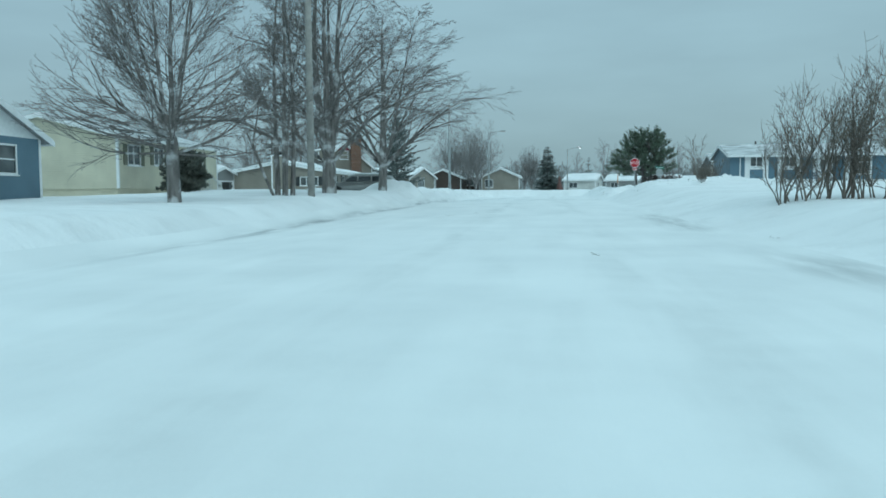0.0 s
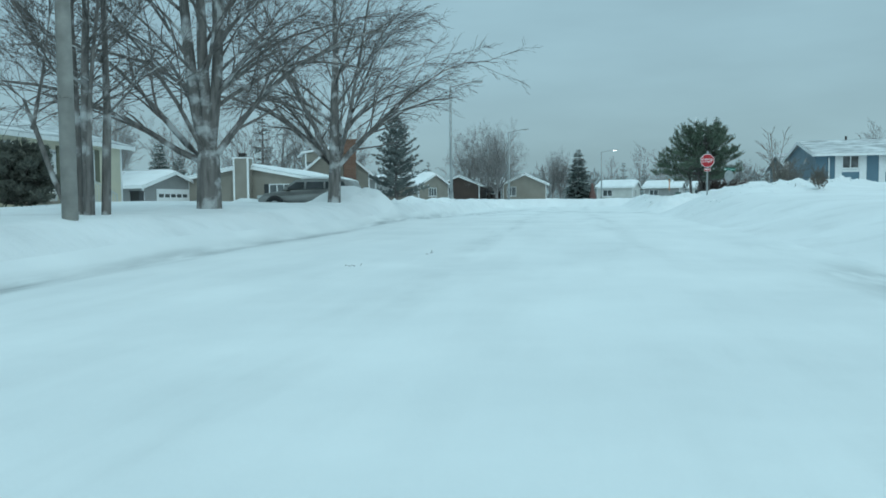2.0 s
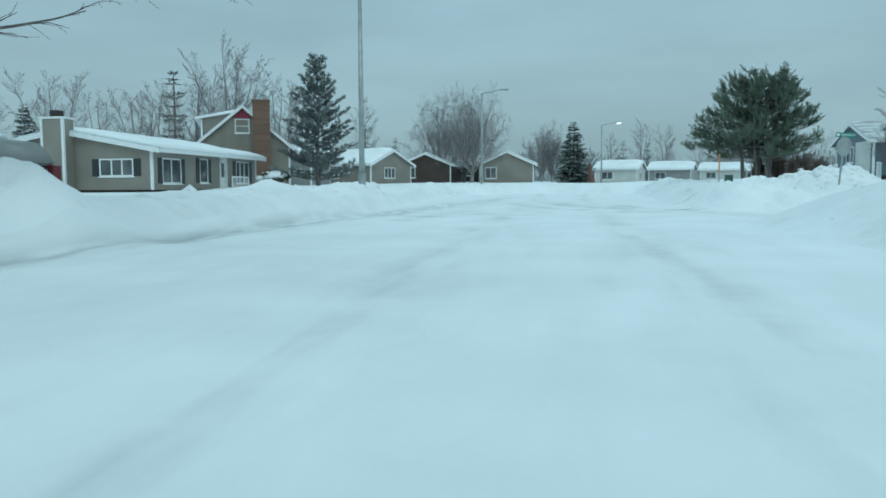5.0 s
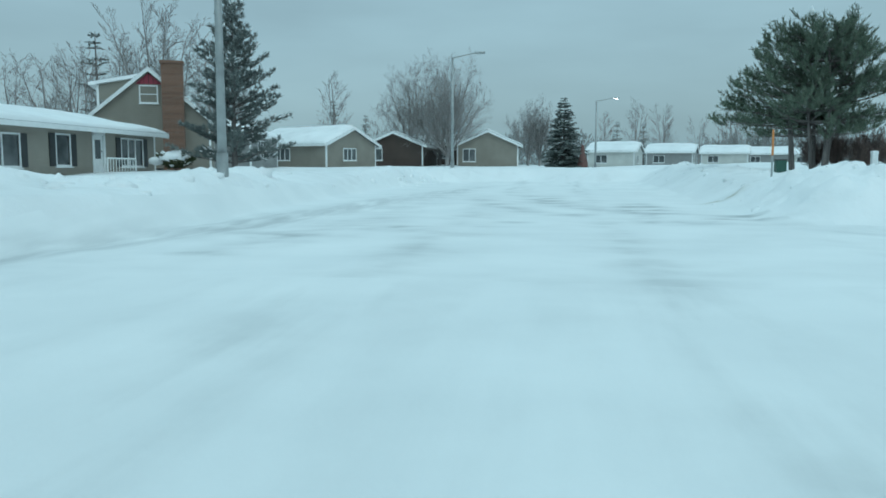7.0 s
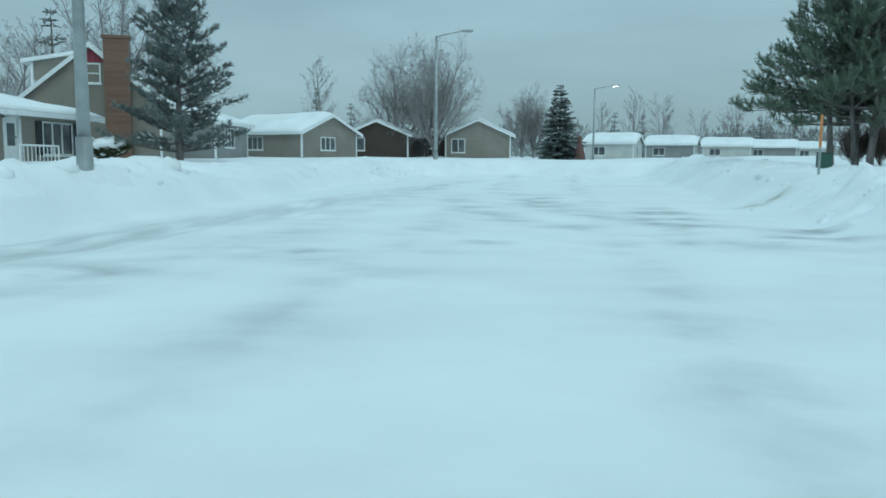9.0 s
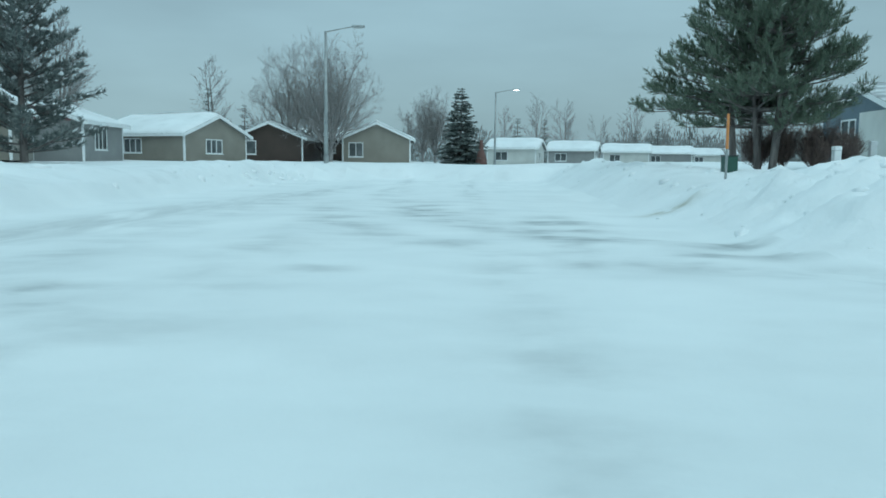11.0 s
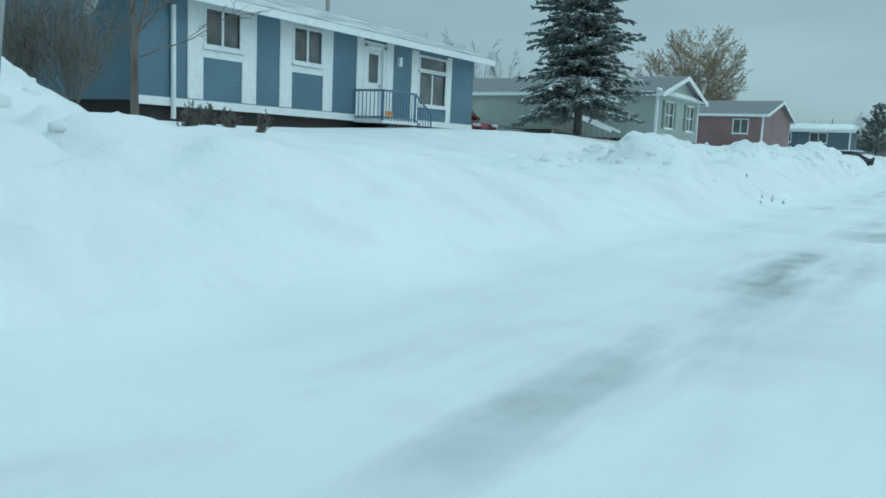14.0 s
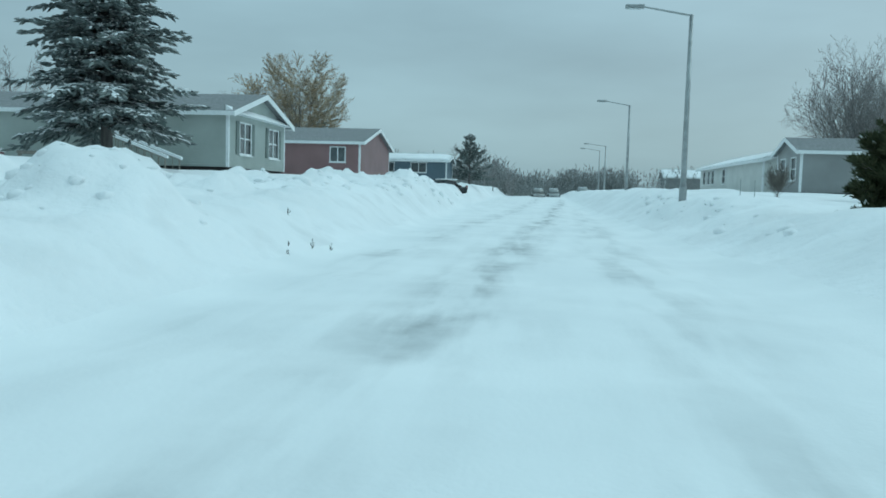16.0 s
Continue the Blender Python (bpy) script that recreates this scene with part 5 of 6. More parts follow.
def broad_pine(m, label, seed, foot, high, reach_at):
    """A many-stemmed pine: ascending boughs with upturned ends, each twig ending in brushes of needles."""
    rng = random.Random(seed)
    t = thing("white_pine", m, label, "tree", "evergreens")
    tv, tf, places, white = [], [], [], []
    stems = []
    for az, tilt, ln in ((0, 1, 1.0), (200, 6, 0.93), (20, 5, 0.95), (110, 6, 0.9), (290, 6, 0.92)):
        a, b = radians(az), radians(tilt)
        q, qr = limb(rng, Vector((0.25 * math.cos(a), 0.25 * math.sin(a), -0.4)), Vector((math.cos(a) * math.sin(b), math.sin(a) * math.sin(b), math.cos(b))),
                     high * ln + 0.2, 0.11, 0.02, 0.02, 0.01, 12)
        tube(tv, tf, q, qr, 8)
        stems.append(q)
    boughs = 180
    for k in range(boughs):
        q = (k + rng.random()) / boughs
        h = foot + (high - foot) * q
        stem = stems[rng.randrange(len(stems))]
        i = min(11, max(1, round((h + 0.4) / (high + 0.2) * 12 - 0.6 * rng.random())))
        s0 = stem[i]
        an = rng.uniform(0, 2 * math.pi)
        ln = reach_at(q, an) * rng.uniform(0.72, 1.05)
        tip = Vector((math.cos(an) * ln, math.sin(an) * ln, h))
        way = tip - s0
        span = way.length
        way.z = max(way.z, -0.06 * span)
        pb, rb = limb(rng, s0, way + Vector((0, 0, -0.04 * span)), span, 0.014 + 0.012 * span, 0.007, 0.05, (-0.03, 0.08), 7)
        tube(tv, tf, pb, rb, 5)
        laden = rng.random() < 0.06
        for c in range(max(5, int(span * 7))):
            u = 1 - 0.72 * rng.random() ** 1.4
            f = min(6, int(u * 7))
            p = pb[f].lerp(pb[f + 1], u * 7 - f)
            d = (pb[f + 1] - pb[f]).normalized()
            w0 = (d * rng.uniform(0.5, 1.0) + Vector((rng.gauss(0, 0.55), rng.gauss(0, 0.55), rng.uniform(0.0, 0.75)))).normalized()
            tw, tr = limb(rng, p, w0, rng.uniform(0.25, 0.62), 0.008, 0.005, 0.1, 0.14, 3)
            tube(tv, tf, tw, tr, 3)
            for e, base in enumerate(tw[1:]):
                ax = (tw[e + 1] - tw[e]).normalized()
                for g in range(8):
                    places.append((base - ax * rng.uniform(0, 0.12), ax + Vector((rng.gauss(0, 0.42), rng.gauss(0, 0.42), rng.gauss(0.12, 0.36))), rng.uniform(0.75, 1.25)))
            if laden and rng.random() < 0.5:
                white.append((tw[2] + Vector((0, 0, 0.05)), w0, rng.uniform(0.6, 1.1)))
    raw_part("trunk", tv, tf, BARKTWIG, t, True)
    sprays("crown", places, (0.2, 0.023), PINE, t, rng, "dark green brushes of needles")
    tagged(sprays("snow_load", white, (0.36, 0.16), ROOFSNOW, t, rng, "snow lying on a few boughs", 0.22), kind="stuff")
    return t


def pine_reach(q, an):
    """How far the boughs reach at the share q of the crown's height, towards the azimuth an: a long low lobe to the west."""
    body = 2.4 * max(0.0, 1 - max(0.0, q - 0.55) ** 2 / 0.27) ** 0.5 + 0.15
    west = math.exp(-((math.atan2(math.sin(an - 3.0), math.cos(an - 3.0))) / 0.7) ** 2) * math.exp(-((q - 0.22) / 0.2) ** 2)
    east = math.exp(-((math.atan2(math.sin(an), math.cos(an))) / 0.6) ** 2) * math.exp(-((q - 0.3) / 0.22) ** 2)
    return body * (0.86 + 0.14 * math.sin(3 * an + 7 * q)) + 2.1 * west + 0.45 * east


broad_pine(on_ground(16.5, 78.6), "broad dark white pine with upturned boughs", 101, 1.5, 5.6, pine_reach)
for ox, oy, tilt in ((-0.75, 0.1, 4), (0.55, 0.4, -5)):
    bm = B()
    cyl(bm, (0, 0, -0.4), (0, 0, 3.2), 0.12, 0.06, 10)
    st = tagged(part("pine_stem", bm, BARKTWIG), "bare lower stem of a pine clump", "tree", "pine stems")
    st.matrix_basis = pose(16.3 + ox, 78.6 + oy, gz(16.3 + ox, 78.6 + oy), 0, -tilt, 0)
for k, (ox, oy, sh) in enumerate(((16.6, 79.6, 1.35), (17.6, 80.0, 1.45), (18.7, 79.8, 1.4), (19.7, 80.0, 1.2), (18.1, 78.9, 1.1))):
    bare_tree("brush", on_ground(ox, oy, 50 * k), "dense brown brush under the pine", 171 + k, sh, 0.04, 0.016, 40, 0.7, 3, (10, 6, 3), bark=BRUSH, twig=BRUSH, group="brush under the pine", category="shrub")
conifer("spruce", on_ground(-8.8, 82.4), "snow-flecked spruce beside the gabled house", 103, 7.7, 6.2, "loose", 0.35, 0.3, DUSTED_SPRUCE, 1.2, taper=0.55, size=(0.24, 0.032))
sb = conifer("snowy_bush", on_ground(-10.8, 80.4), "low evergreen bush under a cap of snow", 104, 0.3, 1.7, "bush", 1.0, 0.02, CEDAR, 4.0, size=(0.2, 0.05), fleck=(0.34, 0.3))
rs = random.Random(9)
bm = B()
for k in range(9):
    an, far = rs.uniform(0, 6.3), rs.uniform(0.1, 0.95)
    q = rs.uniform(0.2, 0.36)
    bmesh.ops.create_icosphere(bm, subdivisions=2, radius=q, matrix=pose(far * math.cos(an), far * math.sin(an), 0.82 - 0.4 * far) @ Matrix.Diagonal((1.3, 1.3, 0.7, 1)))
for v in bm.verts:
    v.co += v.normal * 0.05 * noise.noise(v.co * 5)
part("snow_cap", bm, ROOFSNOW, sb, "lumpy cap of snow", True)
conifer("blue_spruce", on_ground(43.5, 72.0), "tall snow-laden spruce with drooping boughs", 105, 9.8, 5.8, "spruce", 0.8, 1.4, DUSTED_SPRUCE, 1.45, size=(0.3, 0.12), taper=0.66, fleck=(0.32, 0.13), ragged=0.55)
conifer("spruce", on_ground(7.3, 127.0), "dark spruce far up the street", 107, 7.0, 5.0, "spruce", 0.08, 0.2, dense=1.3, taper=0.85)
conifer("small_spruce", on_ground(105.3, 66.1), "small dark spruce beside a bungalow", 109, 5.2, 6.6, "loose", 0.3, 0.3, DUSTED_SPRUCE, 1.0)
conifer("cedar_bush", on_ground(37.2, 51.0, 0, -0.1), "dense green-brown evergreen bush", 111, 1.75, 2.2, "bush", 0.1, 0.1, CEDAR, 3.2, size=(0.21, 0.036), fleck=(0.26, 0.12))
conifer("spruce", on_ground(52.6, 44.2), "dark evergreen beside the grey mini-home", 112, 6.2, 3.8, "loose", 0.1, 0.3, CEDAR, 1.3)
conifer("juniper", on_ground(-11.9, 39.0), "dark round evergreen shrub before the yellow bungalow", 113, 1.7, 2.9, "bush", 0.0, 0.05, JUNIPER, 2.8, size=(0.22, 0.05))
conifer("far_spruce", on_ground(-38.4, 95.5), "dark spruce behind the garage", 115, 6.8, 3.4, "spruce", 0.4, 0.3, dense=1.3, taper=0.85)
conifer("far_spruce", on_ground(-36.4, 95.9), "dark spruce behind the garage", 116, 5.0, 3.0, "spruce", 0.4, 0.3, dense=1.3, taper=0.85)

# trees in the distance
src = bare_tree("far_tree", on_ground(-3.5, 119.0), "broad leafless tree before far houses", 121, 9.0, 1.0, 0.2, 16, 1.0, 4, (11, 8, 6), bark=BARKHAZE, twig=BARKHAZE, up=0.05, group="far bare trees")
src2 = bare_tree("far_tree", on_ground(3.6, 132.5), "leafless tree with a narrow crown in the distance", 125, 6.0, 0.8, 0.13, 14, 0.8, 4, (9, 8, 5), bark=BARKHAZE, twig=BARKHAZE, up=0.07, group="far bare trees")
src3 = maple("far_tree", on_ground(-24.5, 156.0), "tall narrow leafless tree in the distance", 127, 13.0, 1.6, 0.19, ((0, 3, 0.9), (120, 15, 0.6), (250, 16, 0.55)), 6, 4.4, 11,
             "far bare trees", rise=(0.0, 0.05), bark=BARKHAZE, twig=BARKHAZE, fan=(8, 4, 2), fine=0.012, open_=(38, 58), low=(36, 60), hang=0.03, dome=0.5)
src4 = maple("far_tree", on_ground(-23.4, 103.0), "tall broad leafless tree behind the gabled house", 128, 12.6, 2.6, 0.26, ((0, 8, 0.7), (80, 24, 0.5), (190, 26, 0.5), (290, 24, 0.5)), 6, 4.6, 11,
             "far bare trees", rise=(0.0, 0.03), bark=BARKHAZE, twig=BARKHAZE, fan=(9, 5, 2), fine=0.01, open_=(36, 56), low=(36, 60), hang=0.03, dome=0.55)
sprf = conifer("far_spruce", on_ground(-22.0, 146.0), "dark spruce among far trees", 129, 8.5, 3.4, "spruce", 0.05, 0.3, dense=0.6, taper=0.85)
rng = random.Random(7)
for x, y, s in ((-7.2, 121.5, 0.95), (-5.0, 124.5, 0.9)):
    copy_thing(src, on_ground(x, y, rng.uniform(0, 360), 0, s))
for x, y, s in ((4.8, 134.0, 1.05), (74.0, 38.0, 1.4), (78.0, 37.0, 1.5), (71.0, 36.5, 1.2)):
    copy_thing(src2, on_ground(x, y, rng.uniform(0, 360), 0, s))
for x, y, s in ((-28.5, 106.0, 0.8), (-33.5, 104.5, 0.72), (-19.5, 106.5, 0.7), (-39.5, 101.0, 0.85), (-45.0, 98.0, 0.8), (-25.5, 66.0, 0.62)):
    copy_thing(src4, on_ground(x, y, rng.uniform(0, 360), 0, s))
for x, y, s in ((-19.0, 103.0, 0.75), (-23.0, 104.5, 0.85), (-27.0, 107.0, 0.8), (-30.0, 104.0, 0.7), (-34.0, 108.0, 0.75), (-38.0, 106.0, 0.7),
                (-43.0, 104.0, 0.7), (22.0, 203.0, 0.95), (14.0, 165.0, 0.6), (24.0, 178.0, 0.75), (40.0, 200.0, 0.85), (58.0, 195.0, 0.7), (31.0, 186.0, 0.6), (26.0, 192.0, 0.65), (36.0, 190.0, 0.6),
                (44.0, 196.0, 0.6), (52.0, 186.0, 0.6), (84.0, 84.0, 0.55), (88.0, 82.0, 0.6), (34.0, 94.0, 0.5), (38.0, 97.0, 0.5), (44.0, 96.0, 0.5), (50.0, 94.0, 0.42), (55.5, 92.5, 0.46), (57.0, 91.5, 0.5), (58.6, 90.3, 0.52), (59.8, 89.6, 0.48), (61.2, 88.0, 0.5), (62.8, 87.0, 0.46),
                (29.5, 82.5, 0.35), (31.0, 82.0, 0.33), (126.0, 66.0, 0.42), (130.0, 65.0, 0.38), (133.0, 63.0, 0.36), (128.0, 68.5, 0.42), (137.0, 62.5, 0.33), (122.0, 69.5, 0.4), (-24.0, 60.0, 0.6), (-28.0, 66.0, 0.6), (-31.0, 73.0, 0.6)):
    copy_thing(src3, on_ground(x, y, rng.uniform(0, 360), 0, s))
for x, y, s in ((-31.5, 108.0, 1.35), (21.0, 180.0, 0.85), (42.0, 192.0, 0.8), (47.0, 190.0, 0.65), (-17.0, 143.0, 0.75), (-26.0, 108.0, 0.7), (17.5, 190.0, 0.95), (35.0, 178.0, 0.6), (90.0, 78.0, 0.62), (93.0, 79.0, 0.55), (14.0, 150.0, 0.5), (86.5, 79.5, 0.55)):
    copy_thing(sprf, on_ground(x, y, rng.uniform(0, 360), 0, s))
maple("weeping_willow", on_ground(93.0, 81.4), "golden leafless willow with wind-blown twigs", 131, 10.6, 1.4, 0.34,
      tuple((60 * k + 20, 16 + 20 * (k % 2), 0.5) for k in range(6)), 10, 5.2, 16, "willows", rise=(0.0, 0.02), bark=BARKHAZE, twig=WILLOW, fan=(14, 8, 6),
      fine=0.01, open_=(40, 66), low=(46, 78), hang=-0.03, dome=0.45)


def far_woods(name, runs, label, seed, high):
    """A far belt of woods: uneven crowns, each of several ragged upright sprays."""
    rng = random.Random(seed)
    places = []
    for x0, y0, x1, y1, n in runs:
        for k in range(n):
            u = rng.random()
            x, y = x0 + (x1 - x0) * u + rng.gauss(0, 2.5), y0 + (y1 - y0) * u + rng.gauss(0, 2.5)
            h = high * rng.uniform(0.45, 0.85) * (1.3 if rng.random() < 0.06 else 1) * (0.85 + 0.3 * math.sin(u * 19 + seed))
            z = gz(x, y) - 0.3
            w = h * rng.uniform(0.16, 0.3)
            for s in range(20):
                q = rng.random() ** 1.1
                p = Vector((x + rng.gauss(0, w * (1 - 0.7 * q)), y + rng.gauss(0, w * (1 - 0.7 * q)), z + h * q * 0.75))
                places.append((p, Vector((rng.gauss(0, 0.42), rng.gauss(0, 0.42), 1)), h * rng.uniform(0.12, 0.24)))
    return tagged(sprays(name, places, (0.8, 0.15), HAZEWOOD, None, rng), label, "woods", kind="stuff")


WRAP = mat_plain("burlap", (0.16, 0.085, 0.075), 0.9, var=0.25, scale=5)
bm = B()
bmesh.ops.create_cone(bm, cap_ends=True, segments=16, radius1=0.55, radius2=0.12, depth=2.4, matrix=pose(0, 0, 1.1))
bmesh.ops.subdivide_edges(bm, edges=[e for e in bm.edges if abs(e.verts[0].co.z - e.verts[1].co.z) > 1], cuts=5)
for v in bm.verts:
    k = 1 + 0.16 * math.sin(3 * v.co.z) + 0.08 * math.sin(5 * math.atan2(v.co.y, v.co.x) + 2 * v.co.z)
    v.co.x, v.co.y = v.co.x * k, v.co.y * k
wr = tagged(part("wrapped_shrub", bm, WRAP, None, smooth=True), "tall shrub wrapped in red-brown burlap beside a spruce", "shrub")
wr.matrix_basis = on_ground(9.2, 126.0)

far_woods("far_woods", ((165, 42, 190, 66, 1100), (150, 63, 165, 68, 420), (185, 62, 190, 78, 400), (120, 84, 185, 74, 600), (150, 34, 250, 20, 500)), "belt of woods in haze-paled grey at the end of the cross street", 5, 6.3)
far_woods("far_woods", ((-60, 215, 90, 225, 1000), (60, 195, 140, 155, 500), (-120, 120, -60, 200, 500)), "belt of woods in haze-paled grey behind far houses", 6, 10.5)

# ---------------------------------------------------------------- street furniture
def street_lamp(m, label, arm=2.2, height=6.9, lit=False, lean=0.0):
    t = thing("street_lamp", m, label, "street lamp", "street lamps")
    bm = B()
    cyl(bm, (0, 0, -0.6), (0, 0, height), 0.11, 0.065, 14)
    part("pole", bm, GALV, t, smooth=True)
    bm = B()
    cyl(bm, (0, 0, -0.6), (0, 0, 0.45), 0.13, 0.13, 14)
    part("pole_foot", bm, GALV, t)
    bm = B()
    cyl(bm, (-0.03, 0, height - 0.04), (arm, 0, height + 0.26), 0.04, 0.03, 10)
    part("arm", bm, GALV, t)
    bm = B()
    box(bm, arm - 0.1, -0.11, height + 0.19, arm + 0.55, 0.11, height + 0.32, 0.035)
    hd = part("lamp_head", bm, GALV, t, "flat lamp head")
    bm = B()
    box(bm, arm + 0.02, -0.085, height + 0.165, arm + 0.45, 0.085, height + 0.187, 0.008)
    part("lens", bm, LAMP if lit else LENS, hd)
    return t


street_lamp(pose(-1.0, 63.2, 0.85), "grey steel street lamp beside the street", 1.45)
street_lamp(pose(0.0, 95.8, 1.0), "grey steel street lamp beside the street", 1.5)
street_lamp(pose(10.4, 125.0, 1.0), "grey steel street lamp with its light on", 1.6, 6.6, True)
street_lamp(pose(48.3, 53.4, 0.75, 0, 0, 92), "grey steel street lamp on the cross street", 1.7, 6.35)
street_lamp(pose(76.2, 52.4, 0.85, 0, 0, 92), "grey steel street lamp on the cross street", 1.7, 6.35)
street_lamp(pose(121.0, 50.4, 1.0, 0, 0, 92), "grey steel street lamp far down the cross street", 2.2, 6.2)
street_lamp(pose(134.0, 50.2, 1.2, 0, 0, 92), "grey steel street lamp far down the cross street", 2.2, 6.2)


def wood_pole(x, y, h, r, label, arms=()):
    t = thing("utility_pole", on_ground(x, y), label, "utility pole", "utility poles")
    bm = B()
    cyl(bm, (0, 0, -0.6), (0, 0, h), r, r * 0.75, 16)
    part("pole", bm, WOODPOLE, t, smooth=True)
    for z, w in arms:
        bm = B()
        box(bm, -w / 2, -r - 0.1, z, w / 2, -r, z + 0.12)
        ca = part("crossarm", bm, WOODPOLE, t)
        for k in (-0.42, 0.0, 0.42):
            bm = B()
            cyl(bm, (k * w, -r - 0.05, z + 0.12), (k * w, -r - 0.05, z + 0.28), 0.035, 0.02, 8)
            part("insulator", bm, SKIRT, ca)
    return t


wood_pole(-1.5, 26.6, 10.5, 0.125, "smooth pale grey pole on the lawn")
wood_pole(-43.0, 94.5, 8.6, 0.13, "wooden utility pole behind the garage", ((8.0, 1.6),))
wood_pole(47.6, 89.9, 8.4, 0.15, "dark wooden utility pole behind the bungalow", ((8.05, 0.9),))


def octagon(bm, cx, cz, r, y0, y1):
    out = [(cx + r * math.cos(radians(22.5 + 45 * k)), cz + r * math.sin(radians(22.5 + 45 * k))) for k in range(8)]
    return prism(bm, out, y0, y1)


def lettering(body, size, m, material, parent, name="lettering", depth=0.003):
    c = bpy.data.curves.new(name, "FONT")
    c.body, c.size, c.extrude, c.align_x, c.align_y = body, size, depth, "CENTER", "CENTER"
    tmp = bpy.data.objects.new(name, c)
    me = bpy.data.meshes.new_from_object(tmp)
    bpy.data.objects.remove(tmp)
    me.materials.append(material)
    ob = new(name, me)
    ob.parent, ob.matrix_basis = parent, m
    return ob


def stop_sign(m, label, height, tab=True, word=True, plate_r=0.352):
    s = thing("stop_sign", m, label, "stop sign", "stop signs")
    bm = B()
    box(bm, -0.03, 0.0, -0.8, 0.03, 0.035, height + 0.4, 0.006)
    part("post", bm, GALV, s)
    bm = B()
    octagon(bm, 0, height, plate_r, -0.014, -0.006)
    plate = part("plate", bm, SIGNWHITE if word else GALV, s)
    bm = B()
    octagon(bm, 0, height, plate_r * 0.92, -0.019, -0.0145)
    part("red_field", bm, SIGNRED if word else GALV, plate)
    if word:
        lettering("STOP", 0.235, pose(0, -0.021, height - 0.005, 90, 0, 0) @ Matrix.Diagonal((0.78, 1, 1, 1)), SIGNWHITE, plate)
    if tab:
        bm = B()
        box(bm, -0.13, -0.016, height - 0.45, 0.13, -0.006, height - 0.32, 0.004)
        tb = part("tab_plate", bm, SIGNWHITE, s)
        bm = B()
        box(bm, -0.12, -0.02, height - 0.44, 0.12, -0.0165, height - 0.33)
        part("tab_field", bm, SIGNRED, tb)
        for k in range(5):
            bm = B()
            box(bm, -0.10 + 0.043 * k, -0.024, height - 0.405, -0.072 + 0.043 * k, -0.0205, height - 0.365)
            part("mark", bm, SIGNWHITE, tb)
    return s


stop_sign(pose(12.0, 50.0, 0.78, 0, 0, -4), "red stop sign with a small tab on a steel post", 1.47, plate_r=0.3)
ns = stop_sign(pose(15.35, 63.57, 0.72) @ pose(0, 0, 0, 0, 0, -40) @ pose(0, 0, 0, 0, 5, 0) @ pose(0, 0, 0, 0, 0, 70), "grey sign post with edge-on sign and street name", 1.33, tab=False, word=False)
tagged(ns, "", "sign post")
bm = B()
box(bm, -0.31, -0.012, 1.93, 0.31, 0.012, 2.08, 0.006)
nm_ = part("name_plate", bm, SIGNGREEN, ns, "green street name plate")
nm_.matrix_basis = pose(0, 0, -0.3, 0, 0, -27)
lettering("CRESCENT", 0.095, pose(0.075, -0.014, 2.005, 90, 0, 0), SIGNWHITE, nm_)
bm = B()
box(bm, -0.29, -0.016, 1.97, -0.19, -0.0125, 2.04)
part("mark", bm, SIGNWHITE, nm_)

mk = thing("marker_post", on_ground(13.1, 72.2), "white marker post with an orange top", "marker post")
bm = B()
cyl(bm, (0, 0, -0.4), (0, 0, 0.75), 0.03, 0.03, 10)
part("post", bm, GALV, mk)
bm = B()
cyl(bm, (0, 0, 0.75), (0, 0, 1.55), 0.034, 0.03, 10)
part("orange_top", bm, ORANGE, mk)
bm = B()
box(bm, -0.17, -0.17, -0.3, 0.17, 0.17, 0.4, 0.03)
gb = tagged(part("utility_box", bm, mat_plain("green_box_paint", (0.02, 0.08, 0.06), 0.5)), "small green utility box in the snow", "utility box")
gb.matrix_basis = on_ground(14.0, 74.6)
bm = B()
box(bm, -0.185, -0.185, 0.4, 0.185, 0.185, 0.43, 0.015)
part("lid", bm, SHUTTER, gb)


